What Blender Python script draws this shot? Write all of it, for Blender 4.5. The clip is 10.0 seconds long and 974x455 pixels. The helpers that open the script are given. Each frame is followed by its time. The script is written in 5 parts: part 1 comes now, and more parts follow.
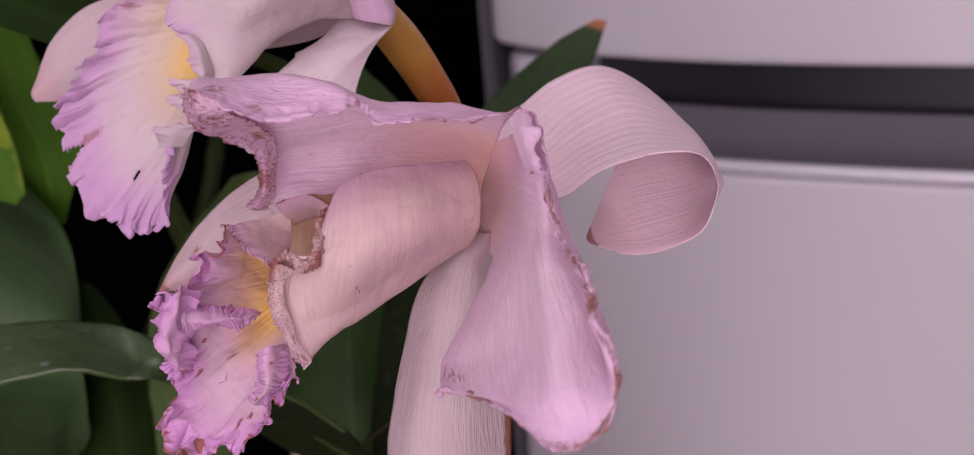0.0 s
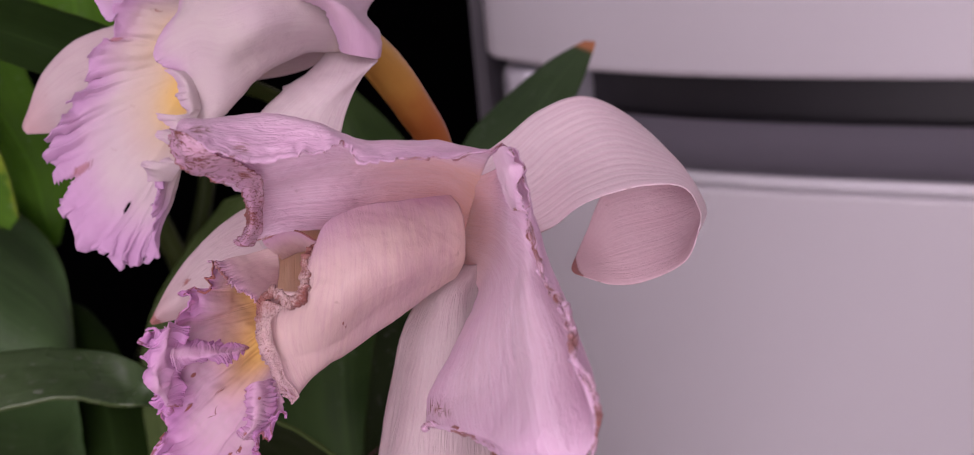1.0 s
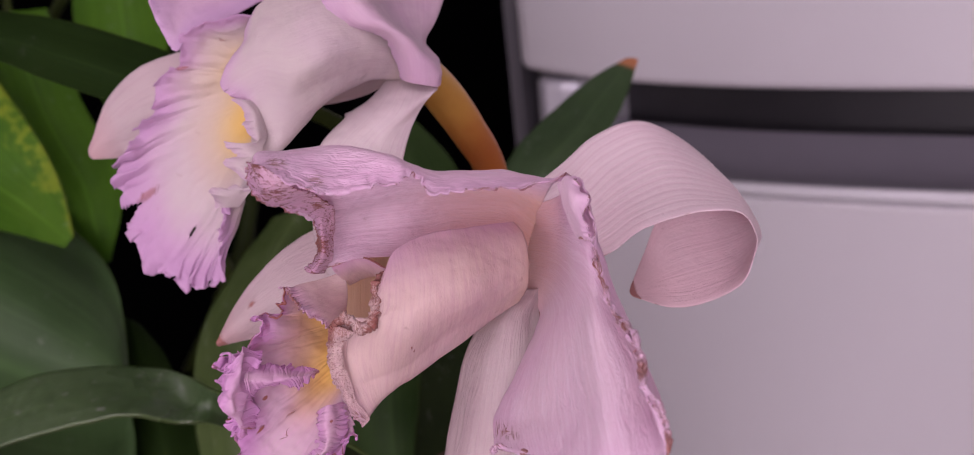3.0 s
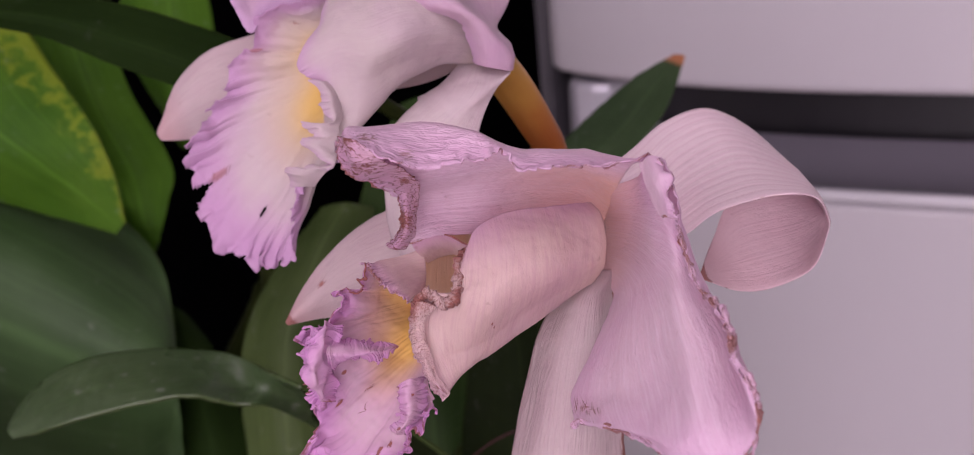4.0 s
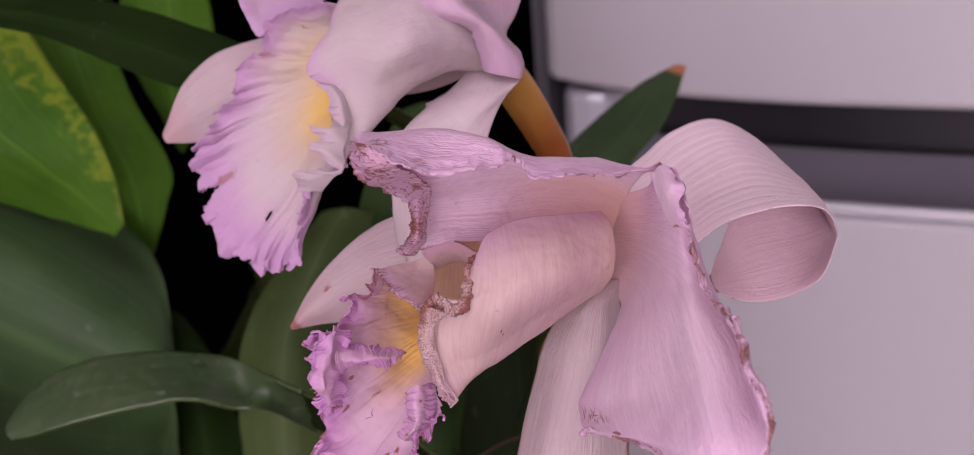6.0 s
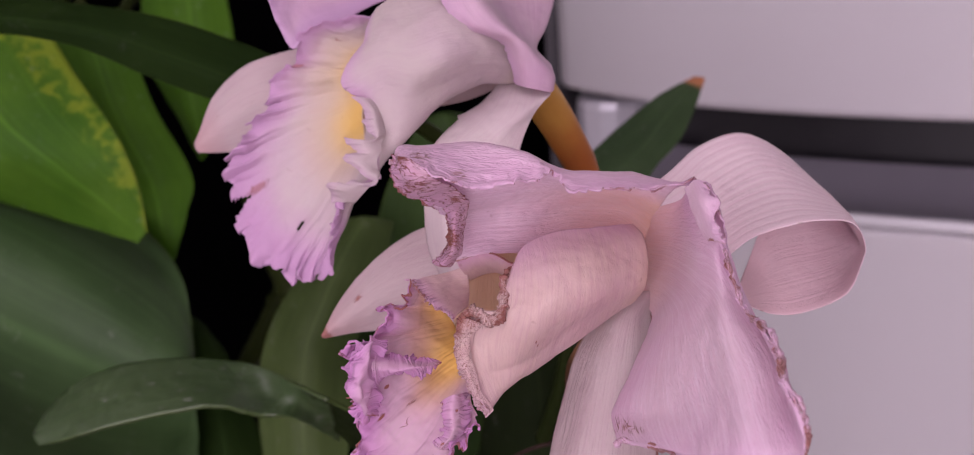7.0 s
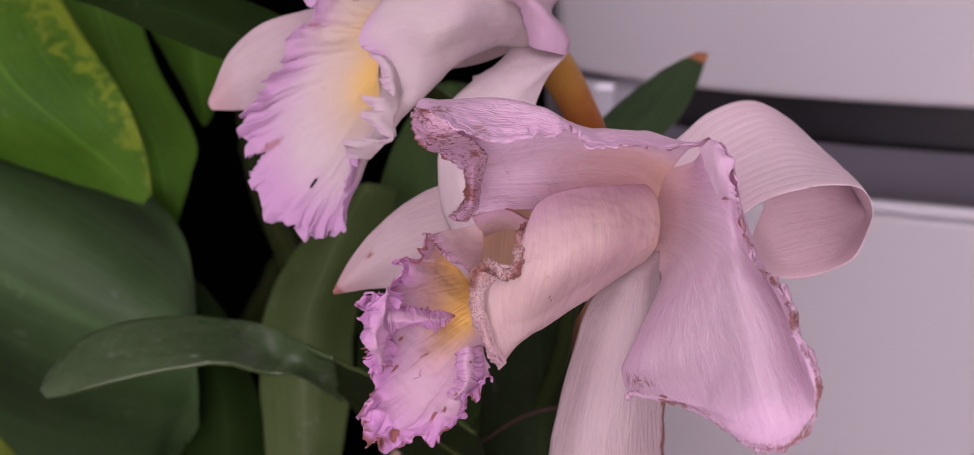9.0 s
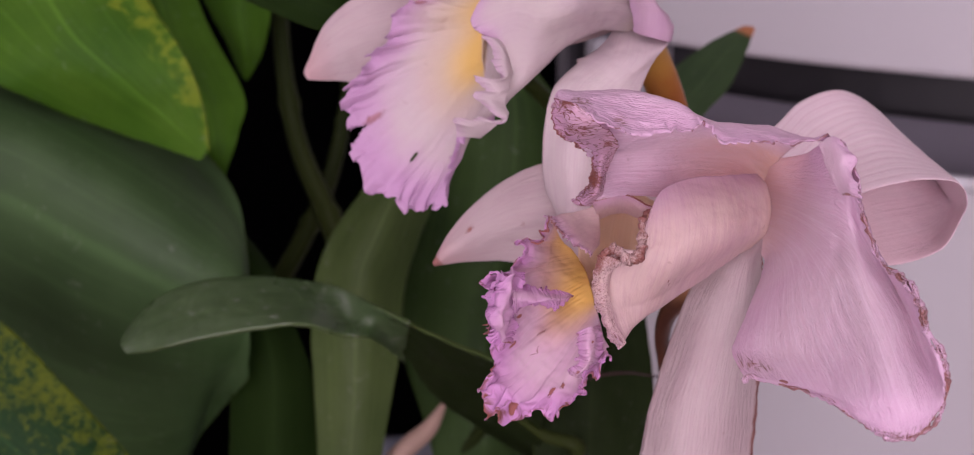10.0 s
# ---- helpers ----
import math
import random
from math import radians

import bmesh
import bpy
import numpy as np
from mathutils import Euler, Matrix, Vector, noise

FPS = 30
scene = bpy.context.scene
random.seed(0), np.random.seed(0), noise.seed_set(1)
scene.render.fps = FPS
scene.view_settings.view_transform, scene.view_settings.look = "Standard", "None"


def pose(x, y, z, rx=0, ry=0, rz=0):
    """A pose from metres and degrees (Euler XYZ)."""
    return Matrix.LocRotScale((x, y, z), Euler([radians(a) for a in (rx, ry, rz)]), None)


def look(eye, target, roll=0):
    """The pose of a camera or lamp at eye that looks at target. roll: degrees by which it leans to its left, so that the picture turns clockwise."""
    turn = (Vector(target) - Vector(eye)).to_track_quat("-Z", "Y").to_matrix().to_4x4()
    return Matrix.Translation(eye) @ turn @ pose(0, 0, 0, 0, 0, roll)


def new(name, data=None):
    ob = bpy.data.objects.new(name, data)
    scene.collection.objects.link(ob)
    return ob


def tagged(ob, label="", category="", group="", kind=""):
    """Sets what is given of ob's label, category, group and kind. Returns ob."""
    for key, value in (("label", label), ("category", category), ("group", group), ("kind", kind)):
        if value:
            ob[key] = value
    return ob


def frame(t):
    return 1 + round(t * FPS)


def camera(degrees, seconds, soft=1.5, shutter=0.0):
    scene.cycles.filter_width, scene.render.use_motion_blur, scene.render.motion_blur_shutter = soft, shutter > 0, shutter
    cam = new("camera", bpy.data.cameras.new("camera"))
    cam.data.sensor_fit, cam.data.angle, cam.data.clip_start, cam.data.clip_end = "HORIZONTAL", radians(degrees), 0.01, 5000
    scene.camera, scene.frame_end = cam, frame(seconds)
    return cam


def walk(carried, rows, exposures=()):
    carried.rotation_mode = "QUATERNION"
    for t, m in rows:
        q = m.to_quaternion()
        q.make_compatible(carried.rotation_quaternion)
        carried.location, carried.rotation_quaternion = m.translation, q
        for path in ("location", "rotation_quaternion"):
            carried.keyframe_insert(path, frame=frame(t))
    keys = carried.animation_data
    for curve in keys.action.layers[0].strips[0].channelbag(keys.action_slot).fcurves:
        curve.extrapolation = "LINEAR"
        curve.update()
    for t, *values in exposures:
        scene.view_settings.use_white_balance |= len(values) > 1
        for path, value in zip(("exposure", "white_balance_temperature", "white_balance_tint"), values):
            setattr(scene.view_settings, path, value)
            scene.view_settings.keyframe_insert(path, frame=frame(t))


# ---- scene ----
cam = camera(40.0, 10.0, soft=1.0)
cam.data.dof.use_dof = True
cam.data.dof.focus_distance = 0.255
cam.data.dof.aperture_fstop = 23.0
PATH = [
    (0, (0.00000, 0.00000, 1.45000), (0.00000, 0.47553, 1.29549), -5.000),
    (0.5, (-0.00004, 0.00368, 1.45219), (0.00085, 0.47968, 1.29917), -5.276),
    (1, (0.00288, -0.00152, 1.45562), (0.00393, 0.47474, 1.30337), -5.392),
    (1.5, (0.00336, -0.00102, 1.45780), (0.00316, 0.47527, 1.30566), -5.578),
    (2, (0.00344, -0.00498, 1.45837), (0.00129, 0.47152, 1.30691), -5.663),
    (2.2, (-0.00029, -0.00393, 1.45694), (-0.00229, 0.47380, 1.30937), -5.797),
    (3.3, (-0.00446, -0.01013, 1.46356), (-0.01481, 0.46659, 1.31312), -5.857),
    (3.5, (-0.00608, -0.01415, 1.46109), (-0.01558, 0.46337, 1.31315), -5.504),
    (4, (-0.01767, -0.01115, 1.45924), (-0.02943, 0.46670, 1.31254), -5.254),
    (4.5, (-0.01527, -0.01295, 1.46033), (-0.02468, 0.46547, 1.31531), -4.990),
    (5, (-0.01241, -0.01796, 1.46238), (-0.01986, 0.46061, 1.31775), -4.872),
    (5.5, (-0.01809, -0.01229, 1.46286), (-0.02531, 0.46593, 1.31708), -4.622),
    (5.7, (-0.01927, -0.01096, 1.45939), (-0.02636, 0.46740, 1.31408), -4.467),
    (6.8, (-0.02863, -0.01344, 1.46129), (-0.03643, 0.46575, 1.31876), -3.972),
    (7, (-0.02814, -0.01430, 1.46206), (-0.03592, 0.46503, 1.32002), -3.903),
    (7.5, (-0.02017, -0.01687, 1.46348), (-0.02730, 0.46281, 1.32256), -3.760),
    (8, (-0.03038, -0.01486, 1.46272), (-0.03785, 0.46472, 1.32146), -3.534),
    (8.5, (-0.03291, -0.01819, 1.45821), (-0.04011, 0.46074, 1.31477), -3.205),
    (9, (-0.03418, -0.01989, 1.45814), (-0.03722, 0.45775, 1.31031), -2.502),
    (9.5, (-0.05449, -0.03279, 1.46710), (-0.05243, 0.44169, 1.30941), -1.588),
    (10, (-0.06632, -0.02664, 1.47004), (-0.05625, 0.44393, 1.30132), -0.353),
]
EXPOSURE = 0.03
walk(cam, [(t, look(eye, target, roll)) for t, eye, target, roll in PATH], exposures=[(0.0, EXPOSURE), (10.0, EXPOSURE)])

# ---- light ----
world = bpy.data.worlds.new("room_world")
scene.world = world
world.use_nodes = True
world.node_tree.nodes["Background"].inputs[0].default_value = (0.9, 0.8, 0.9, 1)
world.node_tree.nodes["Background"].inputs[1].default_value = 0.05

lamp = bpy.data.lights.new("ceiling_lamp_light", "AREA")
lamp.shape, lamp.size, lamp.size_y, lamp.energy, lamp.color = "RECTANGLE", 1.1, 0.6, 4.6, (1.0, 0.80, 0.995)
lamp_ob = new("ceiling_lamp_light", lamp)
lamp_ob.matrix_world = look((-0.35, -0.35, 2.42), (-0.3, -0.1, 0.0))


window_light = bpy.data.lights.new("window_light", "AREA")
window_light.shape, window_light.size, window_light.size_y, window_light.energy, window_light.color = "RECTANGLE", 1.7, 1.3, 15.4, (1.0, 0.80, 0.995)
window_ob = new("window_light", window_light)
window_ob.matrix_world = look((-0.35, -1.19, 1.5), (-0.35, 0.0, 1.5))


# ---- materials ----
class Nodes:
    """A small builder of node materials."""

    def __init__(self, name):
        self.mat = bpy.data.materials.new(name)
        self.mat.use_nodes = True
        self.tree = self.mat.node_tree
        self.tree.nodes.clear()

    def put(self, socket, value):
        if value is None:
            return
        if isinstance(value, bpy.types.NodeSocket):
            self.tree.links.new(value, socket)
        elif isinstance(value, tuple) and len(value) == 3 and socket.type == "RGBA":
            socket.default_value = (*value, 1)
        else:
            socket.default_value = value

    def add(self, kind, **inputs):
        node = self.tree.nodes.new(kind)
        for key, value in inputs.items():
            self.put(node.inputs[key.replace("_", " ")], value)
        return node

    def math(self, op, a, b=None, c=None, clamp=False):
        node = self.tree.nodes.new("ShaderNodeMath")
        node.operation, node.use_clamp = op, clamp
        for n, value in enumerate((a, b, c)):
            self.put(node.inputs[n], value)
        return node.outputs[0]

    def mix(self, fac, a, b, how="MIX"):
        node = self.tree.nodes.new("ShaderNodeMix")
        node.data_type, node.blend_type = "RGBA", how
        self.put(node.inputs[0], fac)
        self.put(node.inputs[6], a)
        self.put(node.inputs[7], b)
        return node.outputs[2]

    def span(self, value, low, high, to_low=0.0, to_high=1.0):
        node = self.tree.nodes.new("ShaderNodeMapRange")
        node.interpolation_type = "SMOOTHSTEP"
        for n, v in enumerate((value, low, high, to_low, to_high)):
            self.put(node.inputs[n], v)
        return node.outputs[0]

    def uv(self, sx=1.0, sy=1.0):
        out = self.tree.nodes.new("ShaderNodeTexCoord").outputs["UV"]
        node = self.tree.nodes.new("ShaderNodeVectorMath")
        node.operation = "MULTIPLY"
        self.put(node.inputs[0], out)
        node.inputs[1].default_value = (sx, sy, 1)
        return node.outputs[0]

    def place(self):
        return self.tree.nodes.new("ShaderNodeTexCoord").outputs["Object"]

    def noise(self, vector, scale, detail=3.0, rough=0.55, warp=0.0):
        node = self.add("ShaderNodeTexNoise", Vector=vector, Scale=scale, Detail=detail, Roughness=rough, Distortion=warp)
        return node.outputs[0]

    def attribute(self, name):
        node = self.tree.nodes.new("ShaderNodeAttribute")
        node.attribute_name = name
        return node.outputs["Fac"]

    def bump(self, height, strength, distance):
        return self.add("ShaderNodeBump", Height=height, Strength=strength, Distance=distance).outputs[0]

    def principled(self, color, rough=0.5, normal=None, **more):
        return self.add("ShaderNodeBsdfPrincipled", Base_Color=color, Roughness=rough, Normal=normal, **more).outputs[0]

    def done(self, shader):
        out = self.tree.nodes.new("ShaderNodeOutputMaterial")
        self.tree.links.new(shader, out.inputs[0])
        return self.mat


def petal_material(name, pale, tint, rim, vein_scale=70.0, vein=0.3, brown=1.0, glow=0.45, ridges=0, relief_depth=0.3, tan=(0.78, 0.60, 0.44), yellow=(0.78, 0.50, 0.14), vein_color=None, crinkle=0.0, crack_grain=(40.0, 7.0), cells=0.0):
    """Thin petal tissue: pale ground, long veins, a deeper coloured rim, a golden throat, and dry brown margins."""
    n = Nodes(name)
    where = n.place()
    veins = n.noise(n.uv(vein_scale, 3.0), 1.0, 3.0, 0.6, 0.3)
    fine = n.noise(n.uv(vein_scale * 2.6, 9.0), 1.0, 2.0)
    blotch = n.noise(where, 55.0, 3.0)
    color = n.mix(n.span(blotch, 0.3, 0.75), pale, tint)
    color = n.mix(n.math("MULTIPLY", n.span(veins, 0.42, 0.7), vein), color, vein_color or tuple(c * k for c, k in zip(tint, (0.86, 0.72, 0.84))))
    color = n.mix(n.span(n.math("ADD", n.attribute("rim"), n.math("MULTIPLY", n.math("SUBTRACT", blotch, 0.5), 0.5)), 0.1, 0.95), color, rim)
    gold = n.attribute("gold")
    color = n.mix(n.span(gold, 0.15, 0.75), color, tan)
    color = n.mix(n.span(gold, 0.55, 1.0), color, yellow)
    dry = n.math("MAXIMUM", n.noise(n.uv(85.0, 16.0), 1.0, 4.0, 0.65, 0.4), n.noise(n.uv(16.0, 85.0), 1.0, 4.0, 0.65, 0.4))
    worn = n.attribute("worn")
    patch = n.noise(where, 130.0, 2.0)
    uneven = n.math("ADD", n.math("MULTIPLY", n.math("SUBTRACT", dry, 0.5), 1.1), n.math("MULTIPLY", n.math("SUBTRACT", patch, 0.5), 1.6))
    mask = n.math("MULTIPLY", n.span(n.math("ADD", worn, uneven), 0.60, 0.86), n.span(worn, 0.05, 0.25))
    color = n.mix(n.math("MULTIPLY", mask, brown), color, (0.30, 0.085, 0.045))
    crack = n.math("ABSOLUTE", n.math("SUBTRACT", n.noise(n.uv(*crack_grain), 1.0, 2.0, 0.5, 0.9), 0.5))
    crack = n.math("MULTIPLY", n.span(crack, 0.044, 0.012), n.span(n.math("ADD", worn, n.math("MULTIPLY", n.math("SUBTRACT", patch, 0.5), 0.7)), 0.22, 0.5))
    color = n.mix(n.math("MULTIPLY", crack, 0.8 * brown), color, (0.24, 0.065, 0.045))
    red = n.span(n.math("ADD", worn, n.math("ADD", n.math("MULTIPLY", n.math("SUBTRACT", fine, 0.5), 0.6), n.math("MULTIPLY", n.math("SUBTRACT", patch, 0.5), 1.2))), 0.5, 1.0)
    color = n.mix(n.math("MULTIPLY", red, 0.36 * brown), color, (0.66, 0.29, 0.30))
    if ridges:
        across = n.add("ShaderNodeSeparateXYZ", Vector=n.uv()).outputs[0]
        wobble = n.math("MULTIPLY", n.noise(n.uv(5.0, 6.0), 1.0, 2.0), 5.0)
        tail = n.span(n.add("ShaderNodeSeparateXYZ", Vector=n.uv()).outputs[1], 0.52, 0.68, 1.0, 0.3)
        ridge = n.math("SINE", n.math("ADD", n.math("MULTIPLY", across, 6.283 * ridges), wobble))
        color = n.mix(n.math("MULTIPLY", n.math("MULTIPLY", n.span(ridge, 0.5, 1.0), tail), 0.24), color, tuple(c * k for c, k in zip(tint, (0.80, 0.66, 0.72))))
        veins = n.math("ADD", veins, n.math("MULTIPLY", n.math("MULTIPLY", ridge, tail), -0.18))
    speck = n.span(n.noise(where, 330.0, 2.0), 0.72, 0.77)
    color = n.mix(n.math("MULTIPLY", speck, 0.22 * brown), color, (0.30, 0.12, 0.10))
    relief = n.math("ADD", n.math("MULTIPLY", veins, 0.7), n.math("ADD", n.math("MULTIPLY", fine, 0.35), n.math("ADD", n.math("MULTIPLY", n.math("MULTIPLY", dry, worn), 1.1), n.math("MULTIPLY", n.noise(where, 1400.0, 2.0), 0.35))))
    if crinkle:
        fold = n.math("ABSOLUTE", n.math("SUBTRACT", n.noise(n.uv(26.0, 9.0), 1.0, 3.0, 0.6, 0.8), 0.5))
        fold = n.span(fold, 0.0, 0.10, 1.0, 0.0)
        relief = n.math("ADD", relief, n.math("MULTIPLY", fold, crinkle))
        color = n.mix(n.math("MULTIPLY", fold, 0.13), color, vein_color or pale)
    if cells:
        cell = n.tree.nodes.new("ShaderNodeTexVoronoi")
        cell.feature = "DISTANCE_TO_EDGE"
        n.put(cell.inputs["Vector"], n.uv(cells, cells * 0.22))
        n.put(cell.inputs["Scale"], 1.0)
        web = n.span(cell.outputs["Distance"], 0.0, 0.16, 1.0, 0.0)
        color = n.mix(n.math("MULTIPLY", web, 0.13), color, vein_color or tuple(min(1.0, c * 1.1) for c in pale))
        relief = n.math("ADD", relief, n.math("MULTIPLY", web, 0.35))
    normal = n.bump(relief, relief_depth, 0.0007)
    front = n.principled(color, 0.52, normal, Specular_IOR_Level=0.35, Sheen_Weight=0.15)
    back = n.add("ShaderNodeBsdfTranslucent", Color=color, Normal=normal).outputs[0]
    blend = n.add("ShaderNodeMixShader", Fac=glow)
    n.put(blend.inputs[1], front)
    n.put(blend.inputs[2], back)
    return n.done(blend.outputs[0])


def leaf_material(name, dark, light, gloss=0.38, spots=0.0, spot_color=(0.35, 0.38, 0.03), spot_side=0.0, spot_bias=0.0, shine=0.16, dust_and_gloss=0.10, fleck_size=300.0):
    """Waxy leaf: midrib, long fine veins, pale dusting and painted gloss, yellow edge line, and cream or yellow flecks
    where spots > 0.
    """
    n = Nodes(name)
    where = n.place()
    parts = n.add("ShaderNodeSeparateXYZ", Vector=n.uv())
    across = n.math("ABSOLUTE", n.math("SUBTRACT", parts.outputs[0], 0.5))
    veins = n.noise(n.uv(46.0, 2.0), 1.0, 3.0, 0.6)
    cloud = n.noise(where, 22.0, 4.0)
    color = n.mix(n.span(cloud, 0.3, 0.72), dark, light)
    color = n.mix(n.math("MULTIPLY", n.span(veins, 0.45, 0.72), 0.35), color, tuple(c * 1.5 for c in light))
    color = n.mix(n.span(across, 0.02, 0.0, 0.0, 0.35), color, tuple(c * 1.9 for c in light))
    color = n.mix(n.span(across, 0.485, 0.5, 0.0, 0.45), color, (0.075, 0.11, 0.03))
    if spots:
        fleck = n.noise(where, fleck_size, 6.0, 0.72, 0.4)
        zone = n.math("ADD", n.math("MULTIPLY", n.math("SUBTRACT", parts.outputs[0], 0.5), spot_side), spot_bias)
        fleck = n.math("ADD", fleck, n.math("ADD", zone, n.math("MULTIPLY", n.math("SUBTRACT", n.noise(where, 16.0, 2.0), 0.5), 0.5)))
        color = n.mix(n.math("MULTIPLY", n.span(fleck, 0.56, 0.74), spots), color, spot_color)
    # Whitish patches: light dusting, and at high amounts glossy highlights painted into the colour.
    dust_gloss_mask = n.span(n.noise(where, 260.0, 3.0), 0.60, 0.78)
    color = n.mix(n.math("MULTIPLY", n.math("MULTIPLY", dust_gloss_mask, n.span(n.noise(where, 40.0, 2.0), 0.35, 0.7)), dust_and_gloss * 2.0), color, (0.40, 0.40, 0.37))
    worn = n.attribute("worn")
    color = n.mix(n.span(worn, 0.35, 0.7), color, (0.42, 0.17, 0.08))
    normal = n.bump(n.math("ADD", veins, n.math("MULTIPLY", n.noise(where, 180.0, 3.0), 0.6)), 0.35, 0.0006)
    rough = n.span(cloud, 0.2, 0.8, gloss - 0.06, gloss + 0.12)
    front = n.principled(color, rough, normal, Specular_IOR_Level=shine)
    back = n.add("ShaderNodeBsdfTranslucent", Color=n.mix(0.5, color, (0.10, 0.16, 0.02))).outputs[0]
    blend = n.add("ShaderNodeMixShader", Fac=0.12)
    n.put(blend.inputs[1], front)
    n.put(blend.inputs[2], back)
    return n.done(blend.outputs[0])


def plain_material(name, color, rough=0.5, metal=0.0, scale=30.0, vary=0.12, relief=0.1, depth=0.001, spec=0.5):
    n = Nodes(name)
    cloud = n.noise(n.place(), scale, 4.0)
    fine = n.noise(n.place(), scale * 14.0, 2.0)
    shade = n.mix(n.math("MULTIPLY", n.span(cloud, 0.25, 0.8), vary), color, tuple(c * 0.6 for c in color))
    normal = n.bump(n.math("ADD", n.math("MULTIPLY", cloud, 0.3), fine), relief, depth)
    rough_map = n.span(cloud, 0.2, 0.8, max(rough - 0.06, 0.02), min(rough + 0.08, 1.0))
    return n.done(n.principled(shade, rough_map, normal, Metallic=metal, Specular_IOR_Level=spec))


def stem_material(name, top, low, a, b, spec=0.25):
    """Fleshy stalk that turns from one colour to the other along its length."""
    n = Nodes(name)
    along = n.add("ShaderNodeSeparateXYZ", Vector=n.uv()).outputs[1]
    cloud = n.noise(n.place(), 60.0, 4.0)
    fac = n.span(n.math("ADD", along, n.math("MULTIPLY", n.math("SUBTRACT", cloud, 0.5), 0.3)), a, b)
    color = n.mix(fac, top, low)
    streak = n.noise(n.uv(9.0, 2.0), 1.0, 3.0)
    color = n.mix(n.math("MULTIPLY", n.span(streak, 0.5, 0.75), 0.3), color, tuple(c * 0.6 for c in low))
    return n.done(n.principled(color, 0.38, n.bump(streak, 0.2, 0.0006), Specular_IOR_Level=spec))


PETAL = petal_material("faded_pink_petal", (0.85, 0.67, 0.755), (0.80, 0.585, 0.715), (0.82, 0.56, 0.745), vein=0.8, vein_scale=95.0, glow=0.40, relief_depth=0.32, vein_color=(0.93, 0.77, 0.87), crinkle=0.5, tan=(0.88, 0.62, 0.54), cells=64.0)
PETAL_SOFT = petal_material("mauve_petal", (0.74, 0.55, 0.65), (0.69, 0.47, 0.62), (0.64, 0.42, 0.63), brown=0.25, glow=0.34)
SEPAL = petal_material("pale_sepal", (0.67, 0.555, 0.555), (0.625, 0.49, 0.505), (0.64, 0.43, 0.44), vein_scale=48.0, vein=0.35, brown=0.9, glow=0.36, cells=30.0, relief_depth=0.36)
WITHERED = petal_material("withered_margin", (0.80, 0.58, 0.68), (0.72, 0.46, 0.60), (0.74, 0.46, 0.64), vein=0.55, vein_scale=60.0, vein_color=(0.56, 0.26, 0.32), brown=1.2, relief_depth=0.3, crack_grain=(26.0, 3.0))
SEPAL_WHITE = petal_material("white_sepal", (0.83, 0.73, 0.73), (0.79, 0.67, 0.695), (0.80, 0.63, 0.71), vein_scale=48.0, vein=0.3, brown=0.3, glow=0.36)
SEPAL_RIDGED = petal_material("ridged_sepal", (0.93, 0.785, 0.825), (0.90, 0.725, 0.78), (0.86, 0.64, 0.68), vein_scale=55.0, vein=0.25, brown=0.9, ridges=15, glow=0.28, relief_depth=0.42)
LIP = petal_material("lip_tissue", (0.80, 0.64, 0.59), (0.72, 0.53, 0.55), (0.74, 0.45, 0.69), vein_scale=32.0, vein=0.36, crinkle=0.14, glow=0.46, relief_depth=0.19, tan=(0.78, 0.60, 0.42), yellow=(0.80, 0.54, 0.15))
LIP_FRILL = petal_material("frilled_lip_tissue", (0.74, 0.555, 0.63), (0.69, 0.47, 0.58), (0.74, 0.39, 0.70), vein_scale=90.0, vein=0.3, vein_color=(0.80, 0.50, 0.72), relief_depth=0.09, glow=0.42, tan=(0.74, 0.50, 0.27), yellow=(0.90, 0.62, 0.17))
LIP_SOFT = petal_material("fresh_lip_tissue", (0.65, 0.565, 0.545), (0.62, 0.50, 0.535), (0.60, 0.36, 0.57), vein_scale=50.0, vein=0.14, brown=0.5, relief_depth=0.3, tan=(0.66, 0.53, 0.38), yellow=(0.80, 0.56, 0.17), glow=0.3)
# Strong whitish patches here paint the leaf's glossy mottling along with its dusting.
LEAF = leaf_material("orchid_leaf", (0.0330, 0.0620, 0.0210), (0.0560, 0.0950, 0.0360), 0.26, shine=0.6, dust_and_gloss=0.5)
LEAF_POINT = leaf_material("pointed_leaf", (0.0255, 0.0493, 0.0187), (0.0425, 0.0748, 0.0289), 0.36, shine=0.25)
LEAF_BRIGHT = leaf_material("bright_leaf", (0.038, 0.102, 0.007), (0.066, 0.155, 0.012), 0.48, shine=0.1)
LEAF_MID = leaf_material("olive_leaf", (0.038, 0.062, 0.016), (0.062, 0.092, 0.027), 0.45)
LEAF_TOP = leaf_material("deep_green_leaf", (0.0077, 0.0179, 0.0032), (0.0128, 0.0269, 0.0051), 0.6, shine=0.04, dust_and_gloss=0.02)
# Leaf green darkened in its colour to stand for shade below the flowers.
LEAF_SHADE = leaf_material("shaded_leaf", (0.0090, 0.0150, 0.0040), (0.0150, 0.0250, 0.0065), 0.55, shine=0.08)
LEAF_BACK = leaf_material("mid_green_leaf", (0.020, 0.042, 0.010), (0.036, 0.068, 0.017), 0.5, shine=0.12)
LEAF_DARK = leaf_material("dark_leaf", (0.029, 0.062, 0.018), (0.048, 0.092, 0.031), 0.48, shine=0.25)
